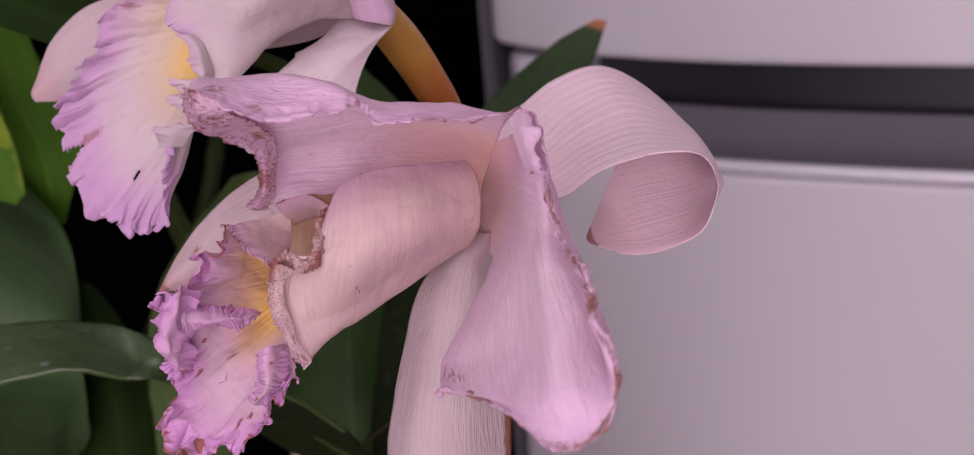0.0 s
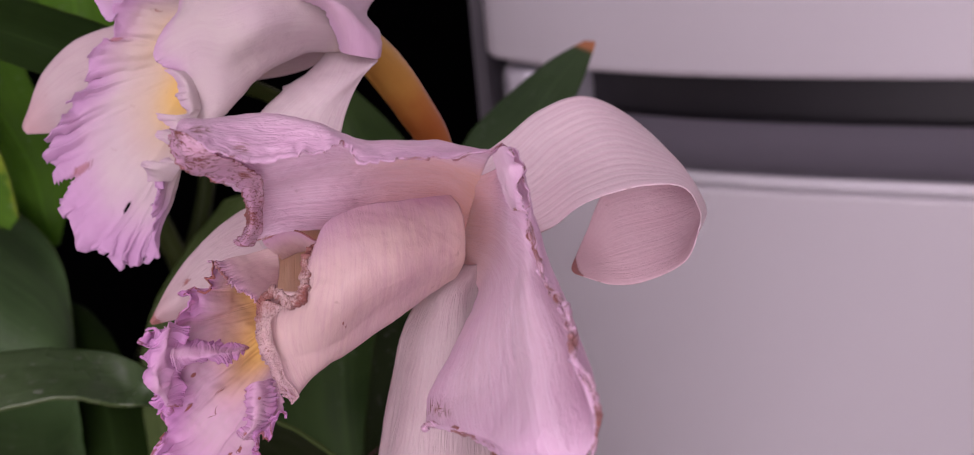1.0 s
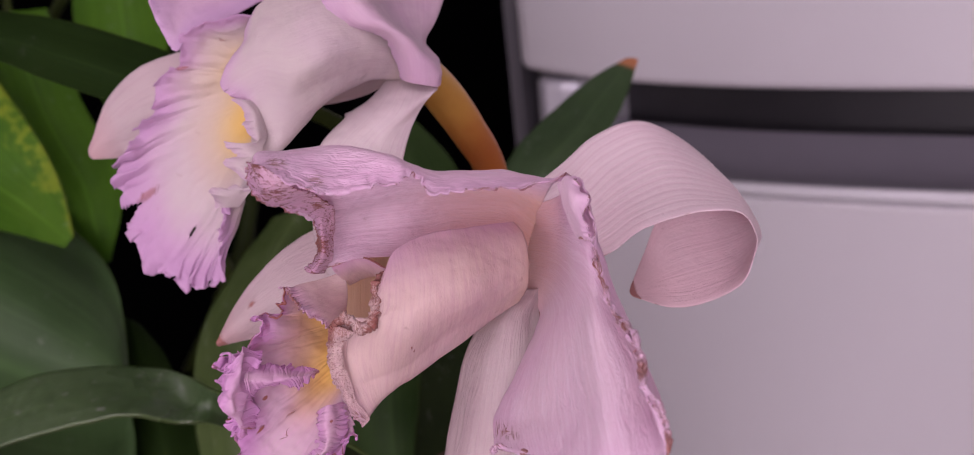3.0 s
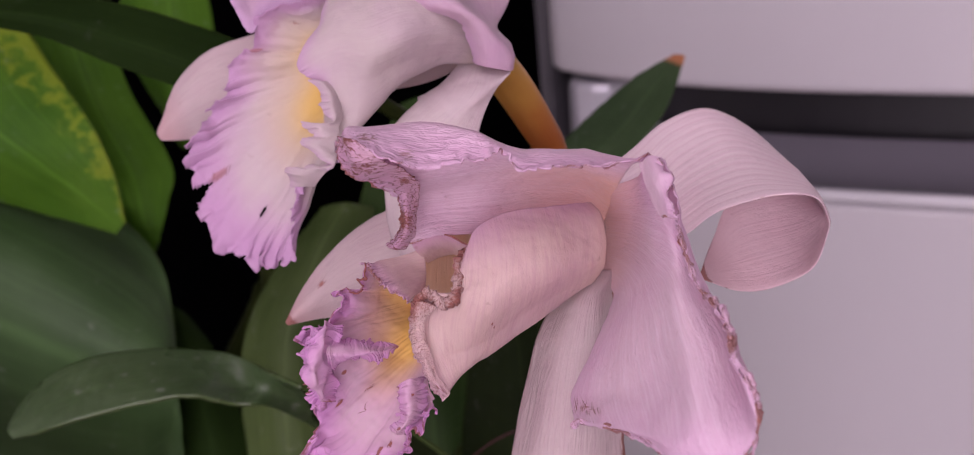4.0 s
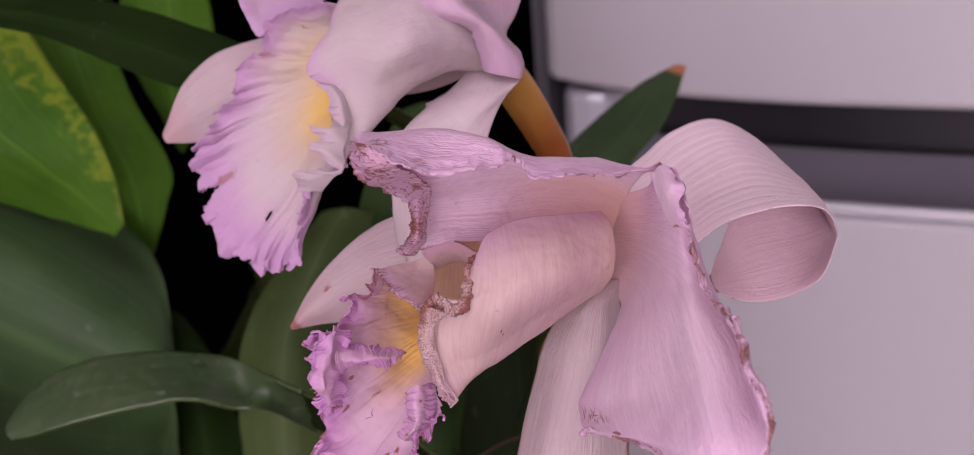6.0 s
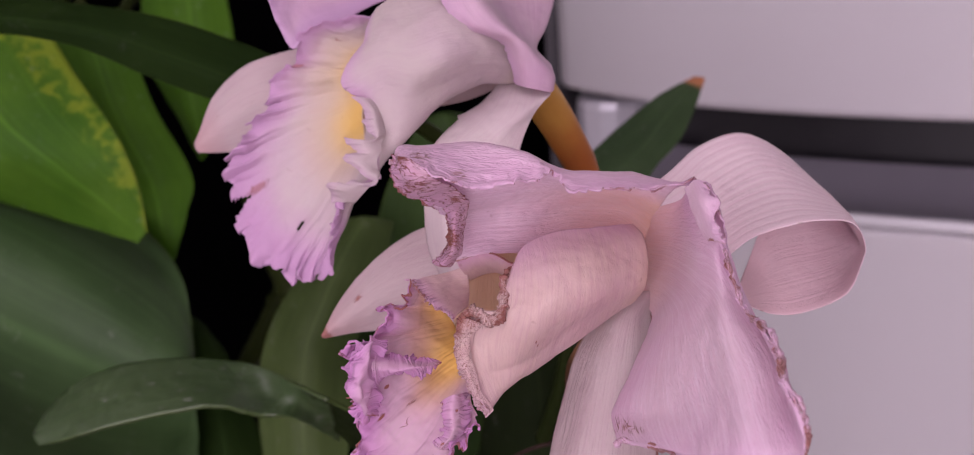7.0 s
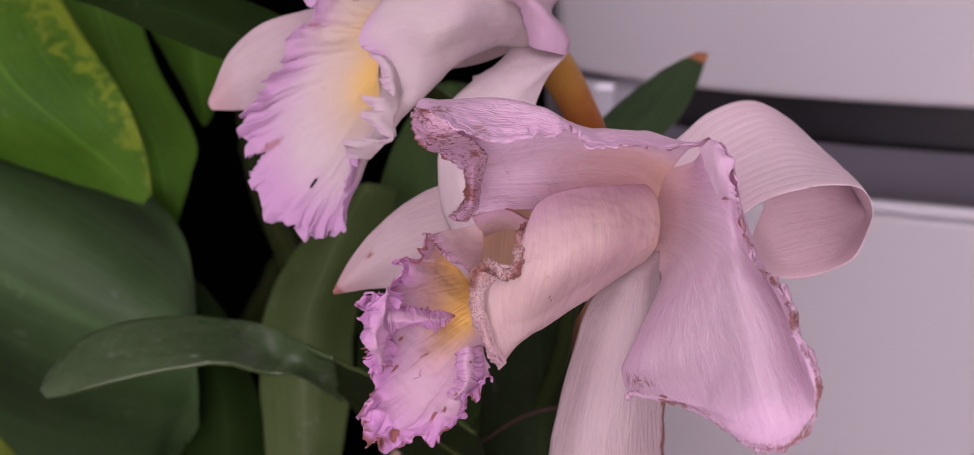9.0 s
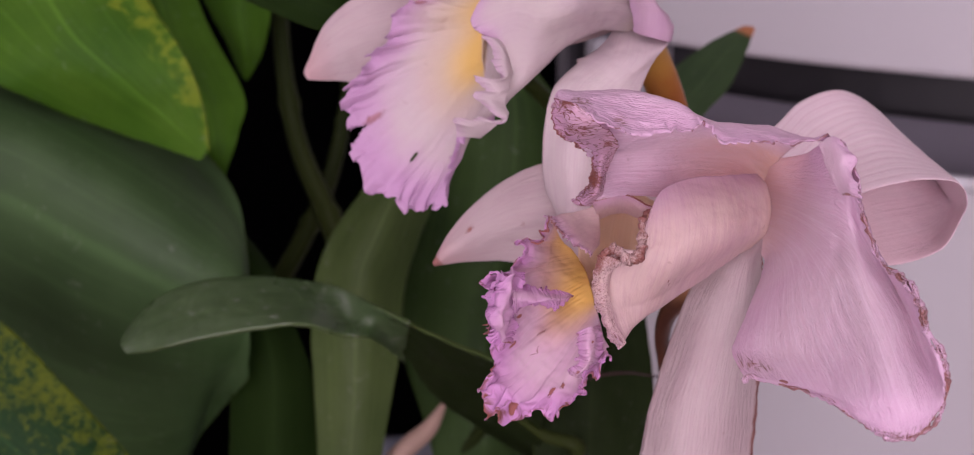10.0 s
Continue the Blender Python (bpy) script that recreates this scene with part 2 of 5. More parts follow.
LEAF_FLECK = leaf_material("variegated_leaf", (0.032, 0.092, 0.007), (0.062, 0.140, 0.013), 0.46, 0.7, (0.19, 0.25, 0.02), -0.8, -0.15, shine=0.08, fleck_size=190.0)
LEAF_SPOT = leaf_material("speckled_leaf", (0.010, 0.032, 0.009), (0.016, 0.046, 0.012), 0.5, 0.7, (0.11, 0.14, 0.010), -0.30, shine=0.1)
STALK_GOLD = stem_material("golden_stalk", (0.60, 0.33, 0.07), (0.42, 0.13, 0.03), 0.12, 0.42)
STALK_BROWN = stem_material("reddish_stalk", (0.60, 0.31, 0.16), (0.10, 0.035, 0.02), 0.42, 0.68)
STALK_GREEN = stem_material("green_stalk", (0.028, 0.038, 0.009), (0.018, 0.026, 0.007), 0.2, 0.8, 0.05)
TWIG = stem_material("dark_twig", (0.07, 0.028, 0.030), (0.04, 0.018, 0.02), 0.2, 0.8)
HUSK = plain_material("dry_husk", (0.33, 0.22, 0.17), 0.7, scale=60.0, vary=0.4)
CAP = plain_material("light_grey_cap", (0.62, 0.61, 0.66), 0.22, 0.35, scale=30.0)
EDGE = plain_material("grey_door_edge", (0.09, 0.085, 0.095), 0.5, scale=20.0)
ENAMEL = plain_material("white_enamel", (0.60, 0.575, 0.60), 0.38, scale=6.0, vary=0.04, relief=0.04, depth=0.0006)
GROOVE = plain_material("dark_plastic", (0.015, 0.014, 0.017), 0.45, scale=30.0)
GREY = plain_material("grey_plastic", (0.15, 0.14, 0.165), 0.4, scale=30.0)
STRIP = plain_material("satin_metal_strip", (0.66, 0.65, 0.68), 0.45, 0.25, scale=30.0, vary=0.05, relief=0.02)
# Near-black colour holds the deep shade seen between and behind the leaves.
BLACK = plain_material("shade_black", (0.0012, 0.0012, 0.0014), 0.9, scale=8.0, vary=0.3, spec=0.0)
PLASTER = plain_material("wall_paint", (0.62, 0.60, 0.59), 0.8, scale=4.0, vary=0.08, relief=0.15)
FLOORING = plain_material("floor_tile", (0.30, 0.26, 0.23), 0.5, scale=5.0, vary=0.25)
WOOD = plain_material("table_wood", (0.16, 0.09, 0.05), 0.5, scale=12.0, vary=0.4)
POT = plain_material("blue_grey_glaze", (0.10, 0.11, 0.14), 0.3, scale=18.0, vary=0.3)
SOIL = plain_material("bark_mix", (0.05, 0.03, 0.02), 0.9, scale=80.0, vary=0.6, relief=0.8, depth=0.004)
LAMP_GLOW = Nodes("lamp_diffuser")
LAMP_GLOW.done(LAMP_GLOW.add("ShaderNodeEmission", Color=(1.0, 0.86, 0.94), Strength=2.0).outputs[0])
LAMP_GLOW = LAMP_GLOW.mat


# ---- shared builders ----
def mesh_part(name, mesh, material, parent=None, label=""):
    mesh.materials.append(material)
    ob = new(name, mesh)
    if parent:
        ob.parent = parent
    return tagged(ob, label)


def part(name, bm, material, parent=None, label="", smooth=False):
    mesh = bpy.data.meshes.new(name)
    bmesh.ops.recalc_face_normals(bm, faces=bm.faces)
    bm.to_mesh(mesh)
    bm.free()
    if smooth:
        mesh.polygons.foreach_set("use_smooth", [True] * len(mesh.polygons))
    return mesh_part(name, mesh, material, parent, label)


def spline(points, count):
    """Smooth curve through points (first axis), sampled count times."""
    p = np.asarray(points, float)
    p = np.concatenate([2 * p[:1] - p[1:2], p, 2 * p[-1:] - p[-2:-1]])
    s = np.linspace(0, len(p) - 3 - 1e-9, count)
    k = s.astype(int)
    f = (s - k).reshape((-1,) + (1,) * (p.ndim - 1))
    a, b, c, d = p[k], p[k + 1], p[k + 2], p[k + 3]
    return 0.5 * (2 * b + (c - a) * f + (2 * a - 5 * b + 4 * c - d) * f**2 + (3 * b - a - 3 * c + d) * f**3)


class Sheet:
    """A leaf or petal drawn by cross sections from its base to its tip, in centimetres of the plant's own frame."""

    def __init__(self):
        self.rows = []

    def row(self, *points):
        self.rows.append(points)
        return self


def fan(throat, rim, sag, rows=4):
    """Sections between a throat curve and a rim curve; sag is how far, in cm, the sheet hollows away."""
    a, b = np.array(throat, float), np.array(rim, float)
    sheet = Sheet()
    for s in np.linspace(0, 1, rows):
        q = a + (b - a) * s
        q[:, 1] += sag * math.sin(math.pi * s)
        sheet.row(*[tuple(v) for v in q])
    return sheet


def edge_distance(edge, u, v):
    return {"u0": u, "u1": 1 - u, "v0": v, "v1": 1 - v}[edge]


def between(along, low, high, soft=0.05):
    return np.clip((along - low) / soft, 0, 1) * np.clip((high - along) / soft, 0, 1)


def waves(s, freq, seed):
    """Uneven folds along a margin: two mixed rhythms with wandering phase."""
    r = random.Random(seed)
    a, b, c, d = (r.uniform(0, 6.28) for _ in range(4))
    wander = 1.6 * np.sin(2 * np.pi * s * freq * 0.23 + c) + 0.9 * np.sin(2 * np.pi * s * freq * 0.41 + d)
    return 2 * np.pi * s * freq + a + wander, 2 * np.pi * s * freq * 2.3 + b + wander * 1.7


def sheet_part(name, sheet, material, parent, nu=50, nv=80, thick=0.035, label="", ruffles=(), worn=(), rim=(), gold=None, crumple=0.042, seed=1, trim=(), frizz=(), marks=(), rolls=(), spikes=(), turned=False, flutes=None):
    """Builds a sheet. ruffles: (edge, width, height, folds, curl); worn and rim: (edge, width) margins; gold: a function of u, v."""
    g = spline(np.array([spline(r, nu) for r in sheet.rows]), nv)
    u, v = np.meshgrid(np.linspace(0, 1, nu), np.linspace(0, 1, nv))
    dv, du = np.gradient(g, axis=0), np.gradient(g, axis=1)
    normal = np.cross(du, dv)
    normal /= np.linalg.norm(normal, axis=2, keepdims=True) + 1e-9
    moved = g.copy()
    for edge, width, height in rolls:
        moved += normal * (np.clip(1 - edge_distance(edge, u, v) / width, 0, 1) ** 2 * height)[..., None]
    for edge, spot, width, height in spikes:
        across, along = (du, v) if edge[0] == "u" else (dv, u)
        outward = across / (np.linalg.norm(across, axis=2, keepdims=True) + 1e-9) * (1 if edge[1] == "1" else -1)
        w = np.clip(1 - edge_distance(edge, u, v) / 0.10, 0, 1) * np.clip(1 - np.abs(along - spot) / width, 0, 1)
        moved += outward * (w * height)[..., None]
    for n, (edge, width, height, folds, curl, *stretch) in enumerate(ruffles):
        w = np.clip(1 - edge_distance(edge, u, v) / width, 0, 1) ** 1.6
        along, inward = (v, du) if edge[0] == "u" else (u, dv)
        other = dv if edge[0] == "u" else du
        other = other / (np.linalg.norm(other, axis=2, keepdims=True) + 1e-9)
        outward = inward / (np.linalg.norm(inward, axis=2, keepdims=True) + 1e-9) * (1 if edge[1] == "1" else -1)
        p1, p2 = waves(along, folds, seed * 7 + n)
        for low, high in stretch:
            w = w * between(along, low, high)
        swell = 0.65 + 0.35 * np.sin(2 * np.pi * along * folds * 0.17 + seed)
        moved += normal * (w * height * swell * (np.sin(p1) + 0.45 * np.sin(p2)))[..., None]
        moved += other * (w * height * curl * swell * np.sin(2 * p1 + 0.6))[..., None]
        moved += outward * (w**2 * height * 0.75 * swell * (np.sin(p1 + 1.2) + 0.55 * np.sin(p1 * 0.5 + 1.0)))[..., None]
    for edge, width, size, fineness, *stretch in frizz:
        w = np.clip(1 - edge_distance(edge, u, v) / width, 0, 1)
        for low, high in stretch:
            w = w * between(v if edge[0] == "u" else u, low, high)
        shake = np.array([[noise.noise_vector(Vector(q) * fineness + Vector((seed, 3, 7))) for q in line] for line in moved])
        moved += shake * (w * size)[..., None]
    if flutes:
        count, height, start = flutes
        fold = np.array([[noise.noise(Vector((a * count, b * 2.2, seed))) + 0.5 * noise.noise(Vector((a * count * 2.3, b * 4.0, seed + 9))) for a in u[0]] for b in v[:, 0]])
        moved += normal * (fold * height * np.clip((v - start * 0.3) / start, 0, 1))[..., None]
    if crumple:
        bumps = np.array([[noise.noise(Vector(q) * 0.9 + Vector((seed, 0, 0))) + 0.5 * noise.noise(Vector(q) * 2.6) + 0.22 * noise.noise(Vector(q) * 6.5) for q in line] for line in g])
        moved += normal * (bumps * crumple)[..., None]
    mesh = bpy.data.meshes.new(name)
    ids = np.arange(nu * nv).reshape(nv, nu)
    keep = np.ones((nv - 1, nu - 1), bool)
    for test in trim:
        keep &= ~test(u[:-1, :-1], v[:-1, :-1])
    quads = np.stack([ids[:-1, :-1], ids[:-1, 1:], ids[1:, 1:], ids[1:, :-1]], -1)[keep].reshape(-1, 4)
    mesh.from_pydata((moved.reshape(-1, 3) * 0.01).tolist(), [], quads.tolist())
    mesh.polygons.foreach_set("use_smooth", [True] * len(mesh.polygons))
    layer = mesh.uv_layers.new(name="UVMap")
    flat = np.stack([v.ravel(), u.ravel()] if turned else [u.ravel(), v.ravel()], 1)[quads.ravel()]
    layer.data.foreach_set("uv", flat.ravel())
    for key, edges in (("worn", worn), ("rim", rim)):
        field = np.zeros_like(u)
        for edge, width, *more in edges:
            amount = (more or [1.0])[0] * np.clip(1 - edge_distance(edge, u, v) / width, 0, 1)
            for low, high in more[1:]:
                amount = amount * between(v if edge[0] == "u" else u, low, high)
            field = np.maximum(field, amount)
        for mu, mv, ru, rv, much in marks if key == "worn" else ():
            field = np.maximum(field, much * np.exp(-(((u - mu) / ru) ** 2) - ((v - mv) / rv) ** 2))
        mesh.attributes.new(key, "FLOAT", "POINT").data.foreach_set("value", field.ravel())
    field = np.vectorize(gold)(u, v) if gold else np.zeros_like(u)
    mesh.attributes.new("gold", "FLOAT", "POINT").data.foreach_set("value", field.ravel().astype(float))
    ob = mesh_part(name, mesh, material, parent, label)
    solid = ob.modifiers.new("thickness", "SOLIDIFY")
    solid.thickness, solid.offset = thick * 0.01, 0.0
    return ob


def rolled(points, radius, rings=60, sides=9):
    """A margin rolled on itself: rings round a line, thinning out at both ends."""
    p = spline(points, rings)
    tangent = np.gradient(p, axis=0)
    sheet = Sheet()
    for n in range(rings):
        t = Vector(tangent[n]).normalized()
        a = t.orthogonal().normalized() if n == 0 else (a - t * a.dot(t)).normalized()
        b = t.cross(a)
        r = radius * (0.25 + 0.75 * min(1.0, 6 * n / rings, 6 * (rings - 1 - n) / rings))
        sheet.row(*[tuple(Vector(p[n]) + (a * math.cos(w) + b * math.sin(w)) * r) for w in np.linspace(0, 2 * math.pi, sides)])
    return sheet


def stalk(name, points, radii, material, parent, label="", sides=14, count=40, knots=()):
    """A tapered fleshy stalk through points, in cm of the plant's frame."""
    p, r = spline(points, count), spline(np.array(radii, float), count)
    tangent = np.gradient(p, axis=0)
    bm = bmesh.new()
    layer = bm.loops.layers.uv.new("UVMap")
    rings = []
    for n in range(count):
        t = Vector(tangent[n]).normalized()
        a = t.orthogonal().normalized() if n == 0 else (a - t * a.dot(t)).normalized()
        b = t.cross(a)
        swell = r[n] * (1 + sum(0.25 * math.exp(-(((n / count) - k) / 0.02) ** 2) for k in knots))
        rings.append([bm.verts.new((Vector(p[n]) + (a * math.cos(w) + b * math.sin(w)) * swell) * 0.01) for w in np.linspace(0, 2 * math.pi, sides, endpoint=False)])
    for n in range(count - 1):
        for k in range(sides):
            face = bm.faces.new((rings[n][k], rings[n][(k + 1) % sides], rings[n + 1][(k + 1) % sides], rings[n + 1][k]))
            for loop, (su, sv) in zip(face.loops, ((k, n), (k + 1, n), (k + 1, n + 1), (k, n + 1))):
                loop[layer].uv = (su / sides, sv / (count - 1))
    bm.faces.new(rings[0])
    bm.faces.new(rings[-1])
    return part(name, bm, material, parent, label, smooth=True)


def box(bm, x0, x1, y0, y1, z0, z1, bevel=0.0):
    made = bmesh.ops.create_cube(bm, size=1.0, matrix=Matrix.LocRotScale(((x0 + x1) / 2, (y0 + y1) / 2, (z0 + z1) / 2), None, (x1 - x0, y1 - y0, z1 - z0)))
    if bevel:
        edges = list({e for vert in made["verts"] for e in vert.link_edges})
        bmesh.ops.bevel(bm, geom=edges, offset=bevel, segments=2, affect="EDGES")
    return bm


# ---- the room ----
def room():
    x0, x1, y0, y1, top, t = -1.6, 1.5, -1.2, 1.65, 2.5, 0.1
    def slab(name, label, material, *dims):
        return tagged(part(name, box(bmesh.new(), *dims), material), label, "room", kind="structure")
    slab("floor", "plain brown tiled kitchen floor", FLOORING, x0 - t, x1 + t, y0 - t, y1 + t, -t, 0)
    slab("ceiling", "plain white painted ceiling", PLASTER, x0 - t, x1 + t, y0 - t, y1 + t, top, top + t)
    # Back wall takes the black, so gaps between leaves read as deep shade.
    slab("wall_north", "wall behind plants and fridge, coloured black for deep shade", BLACK, x0, x1, y1, y1 + t, 0, top)
    back = bmesh.new()
    for dims in ((x0, -1.2, 0, top), (0.5, x1, 0, top), (-1.2, 0.5, 0, 0.85), (-1.2, 0.5, 2.15, top)):
        box(back, dims[0], dims[1], y0 - t, y0, dims[2], dims[3])
    tagged(part("wall_south", back, PLASTER), "plain painted wall with a window behind the viewer", "room", kind="structure")
    window = tagged(new("window_1"), "white framed window behind the viewer", "window", kind="structure")
    window.location = (-0.35, y0 - 0.06, 1.5)
    rails = bmesh.new()
    for dims in ((-0.85, 0.85, 0.61, 0.65), (-0.85, 0.85, -0.65, -0.61), (-0.85, -0.81, -0.61, 0.61), (0.81, 0.85, -0.61, 0.61), (-0.02, 0.02, -0.61, 0.61)):
        box(rails, dims[0], dims[1], -0.03, 0.03, dims[2], dims[3])
    part("window_frame", rails, ENAMEL, window)
    pane = bmesh.new()
    box(pane, -0.81, 0.81, -0.004, 0.004, -0.61, 0.61)
    part("pane", pane, LAMP_GLOW, window, "bright frosted pane")
    slab("wall_west", "plain painted side wall", PLASTER, x0 - t, x0, y0, y1, 0, top)
    slab("wall_east", "plain painted side wall", PLASTER, x1, x1 + t, y0, y1, 0, top)


room()

fixture = tagged(new("ceiling_lamp"), "flat white rectangular lamp on the ceiling", "lamp")
fixture.location = (-0.35, -0.35, 2.5)
part("housing", box(bmesh.new(), -0.6, 0.6, -0.35, 0.35, -0.05, 0.0, 0.01), ENAMEL, fixture)
part("diffuser", box(bmesh.new(), -0.56, 0.56, -0.31, 0.31, -0.062, -0.0505), LAMP_GLOW, fixture)


# ---- the fridge ----
FRIDGE = Matrix.Translation((0.1169, 0.8110, 0.0)) @ Matrix.Rotation(radians(-27.3), 4, "Z")


def bowed(bm, z0, z1, outset=0.0, left=-0.150, right=0.45, depth=0.13, soft=0.004, steps=26):
    """A door slab whose front bows out and rounds off at both upright edges. Local y points away from the viewer."""
    half, mid = (right - left) / 2, (right + left) / 2
    plan = [(right, depth + outset), (left, depth + outset)]
    for k in range(steps + 1):
        s = -1 + 2 * k / steps
        s = math.copysign(1 - (1 - abs(s)) ** 1.7, s)
        bow = 0.066 * abs(s) ** 3.0 + 0.007 * max(0.0, (abs(s) - 0.95) / 0.05) ** 2.5
        plan.append((mid + half * s, bow + outset))
    levels = [(z0, soft), (z0 + soft * 0.3, soft * 0.3), (z0 + soft, 0.0), (z1 - soft, 0.0), (z1 - soft * 0.3, soft * 0.3), (z1, soft)]
    rings = []
    for z, inset in levels:
        rings.append([bm.verts.new((mid + (x - mid) * (1 - inset / half), y + (inset if n > 1 else 0), z)) for n, (x, y) in enumerate(plan)])
    for a, b in zip(rings, rings[1:]):
        for k in range(len(plan)):
            bm.faces.new((a[k], a[(k + 1) % len(plan)], b[(k + 1) % len(plan)], b[k]))
    bm.faces.new(rings[0][::-1])
    bm.faces.new(rings[-1])
    return bm


def sloped(bm, z0, z1, front, back, left=-0.149, right=0.448, steps=26):
    """A hollow-curved ledge that climbs from its front edge at z0 to its back edge at z1, along the bowed door."""
    half, mid = (right - left) / 2, (right + left) / 2
    rings = []
    for k in range(steps + 1):
        s = -1 + 2 * k / steps
        s = math.copysign(1 - (1 - abs(s)) ** 1.7, s)
        bow = 0.066 * abs(s) ** 3.0 + 0.007 * max(0.0, (abs(s) - 0.95) / 0.05) ** 2.5
        line = [(front, z0 - 0.006), (front, z0)]
        line += [(front + (back - front) * f, z0 + (z1 - z0) * f**2.2) for f in np.linspace(0.08, 1, 12)]
        line += [(back, z0 - 0.006)]
        rings.append([bm.verts.new((mid + half * s, y + bow, z)) for y, z in line])
    for a, b in zip(rings, rings[1:]):
        for k in range(len(a)):
            bm.faces.new((a[k], a[(k + 1) % len(a)], b[(k + 1) % len(a)], b[k]))
    bm.faces.new(rings[0])
    bm.faces.new(rings[-1])
    return bm


fridge = tagged(new("fridge"), "white two-door fridge with a dark grip groove between the doors", "fridge")
fridge.matrix_world = FRIDGE
part("cabinet_body", box(bmesh.new(), -0.145, 0.447, 0.135, 0.65, 0.03, 1.74, 0.006), ENAMEL, fridge, "white enamel cabinet body")
part("freezer_door", bowed(bmesh.new(), 1.2813, 1.74), ENAMEL, fridge, "white bowed freezer door", smooth=False)
part("main_door", bowed(bmesh.new(), 0.08, 1.2122), ENAMEL, fridge, "white bowed main door")
# Near-black colour carries the shadow that the freezer door throws into the recess.
part("grip_groove", bowed(bmesh.new(), 1.2126, 1.2808, 0.060, depth=0.068, soft=0.002, left=-0.147, right=0.447), GROOVE, fridge, "recessed grip groove, door's shade put into its dark colour")
part("grip_ledge", sloped(bmesh.new(), 1.2214, 1.243, 0.002, 0.045), GREY, fridge, "grey plastic grip ledge")
part("grip_end_cap", bowed(bmesh.new(), 1.2214, 1.276, 0.048, left=-0.1495, right=-0.072, depth=0.07, soft=0.006, steps=10), CAP, fridge, "light grey end cap of the grip")
part("trim_strip", bowed(bmesh.new(), 1.2126, 1.2212, -0.002, soft=0.003), STRIP, fridge, "satin metal strip")
# Side face of the doors; dark grey includes the shade it lies in.
part("edge_trim", box(bmesh.new(), -0.1590, -0.1503, 0.066, 0.13, 0.08, 1.74, 0.003), EDGE, fridge, "upright edge of the doors, its shade put into the grey")
for k, (fx, fy) in enumerate(((-0.11, 0.17), (0.41, 0.17), (-0.11, 0.61), (0.41, 0.61))):
    part("foot", box(bmesh.new(), fx - 0.02, fx + 0.02, fy - 0.02, fy + 0.02, 0.0, 0.031, 0.004), GROOVE, fridge)


# ---- table and pots ----
TABLE_TOP = 0.92
table = tagged(new("plant_table"), "dark wooden plant table under the pots", "table")
table.location = (-0.28, 0.42, 0.0)
part("tabletop", box(bmesh.new(), -0.36, 0.30, -0.15, 0.20, TABLE_TOP - 0.03, TABLE_TOP, 0.004), WOOD, table)
for lx in (-0.33, 0.27):
    for ly in (-0.12, 0.17):
        part("leg", box(bmesh.new(), lx - 0.02, lx + 0.02, ly - 0.02, ly + 0.02, 0.0, TABLE_TOP - 0.03, 0.003), WOOD, table)


def pot(name, label, x, y, height, radius):
    thing = tagged(new(name), label, "pot")
    thing.location = (x, y, TABLE_TOP)
    profile = [(0.0, 0.0), (0.68, 0.0), (0.72, 0.03), (0.93, 0.86), (1.0, 0.87), (1.02, 0.90), (1.02, 0.98), (1.0, 1.0), (0.94, 1.0), (0.92, 0.97), (0.90, 0.85), (0.0, 0.85)]
    bm = bmesh.new()
    sides = 40
    rings = [[bm.verts.new((radius * r * math.cos(a), radius * r * math.sin(a), height * h)) for a in np.linspace(0, 2 * math.pi, sides, endpoint=False)] if r else [bm.verts.new((0, 0, height * h))] for r, h in profile]
    for a, b in zip(rings, rings[1:]):
        for k in range(sides):
            quad = [a[k % len(a)], a[(k + 1) % len(a)], b[(k + 1) % len(b)], b[k % len(b)]]
            bm.faces.new(list(dict.fromkeys(quad)))
    part("vessel", bm, POT, thing, smooth=True)
    soil = bmesh.new()
    bmesh.ops.create_cone(soil, cap_ends=True, segments=40, radius1=radius * 0.88, radius2=radius * 0.88, depth=0.012, matrix=Matrix.Translation((0, 0, height * 0.86 + 0.004)))
    part("potting_mix", soil, SOIL, thing)
    return thing


pot("flower_pot", "blue-grey glazed pot of the orchid", -0.10, 0.46, 0.24, 0.085)
pot("flower_pot", "blue-grey glazed pot of the trailing plant", -0.42, 0.52, 0.22, 0.09)

# ---- the orchid: sizes in centimetres, x to the side, y away, z up in a frame leaned with the spray ----
FRAME = Matrix(((0.9962, 0.0, 0.0872, 0.0), (-0.0269, 0.9511, 0.3078, 0.22825), (-0.0829, -0.3090, 0.9474, 1.37584), (0, 0, 0, 1)))


def plant(name, label, category, base):
    """The plant's root at its pot; parts are drawn in FRAME."""
    root = tagged(new(name), label, category)
    root.location = base
    return root


def framed(ob, root):
    """Lays a part that was drawn in FRAME under its root."""
    ob.parent = root
    ob.matrix_parent_inverse = Matrix.Translation(-Vector(root.location))
    ob.matrix_basis = FRAME
    return ob


orchid = plant("cattleya_orchid", "pink cattleya orchid with two fading frilled flowers, in a pot", "orchid", (-0.10, 0.46, 1.12))

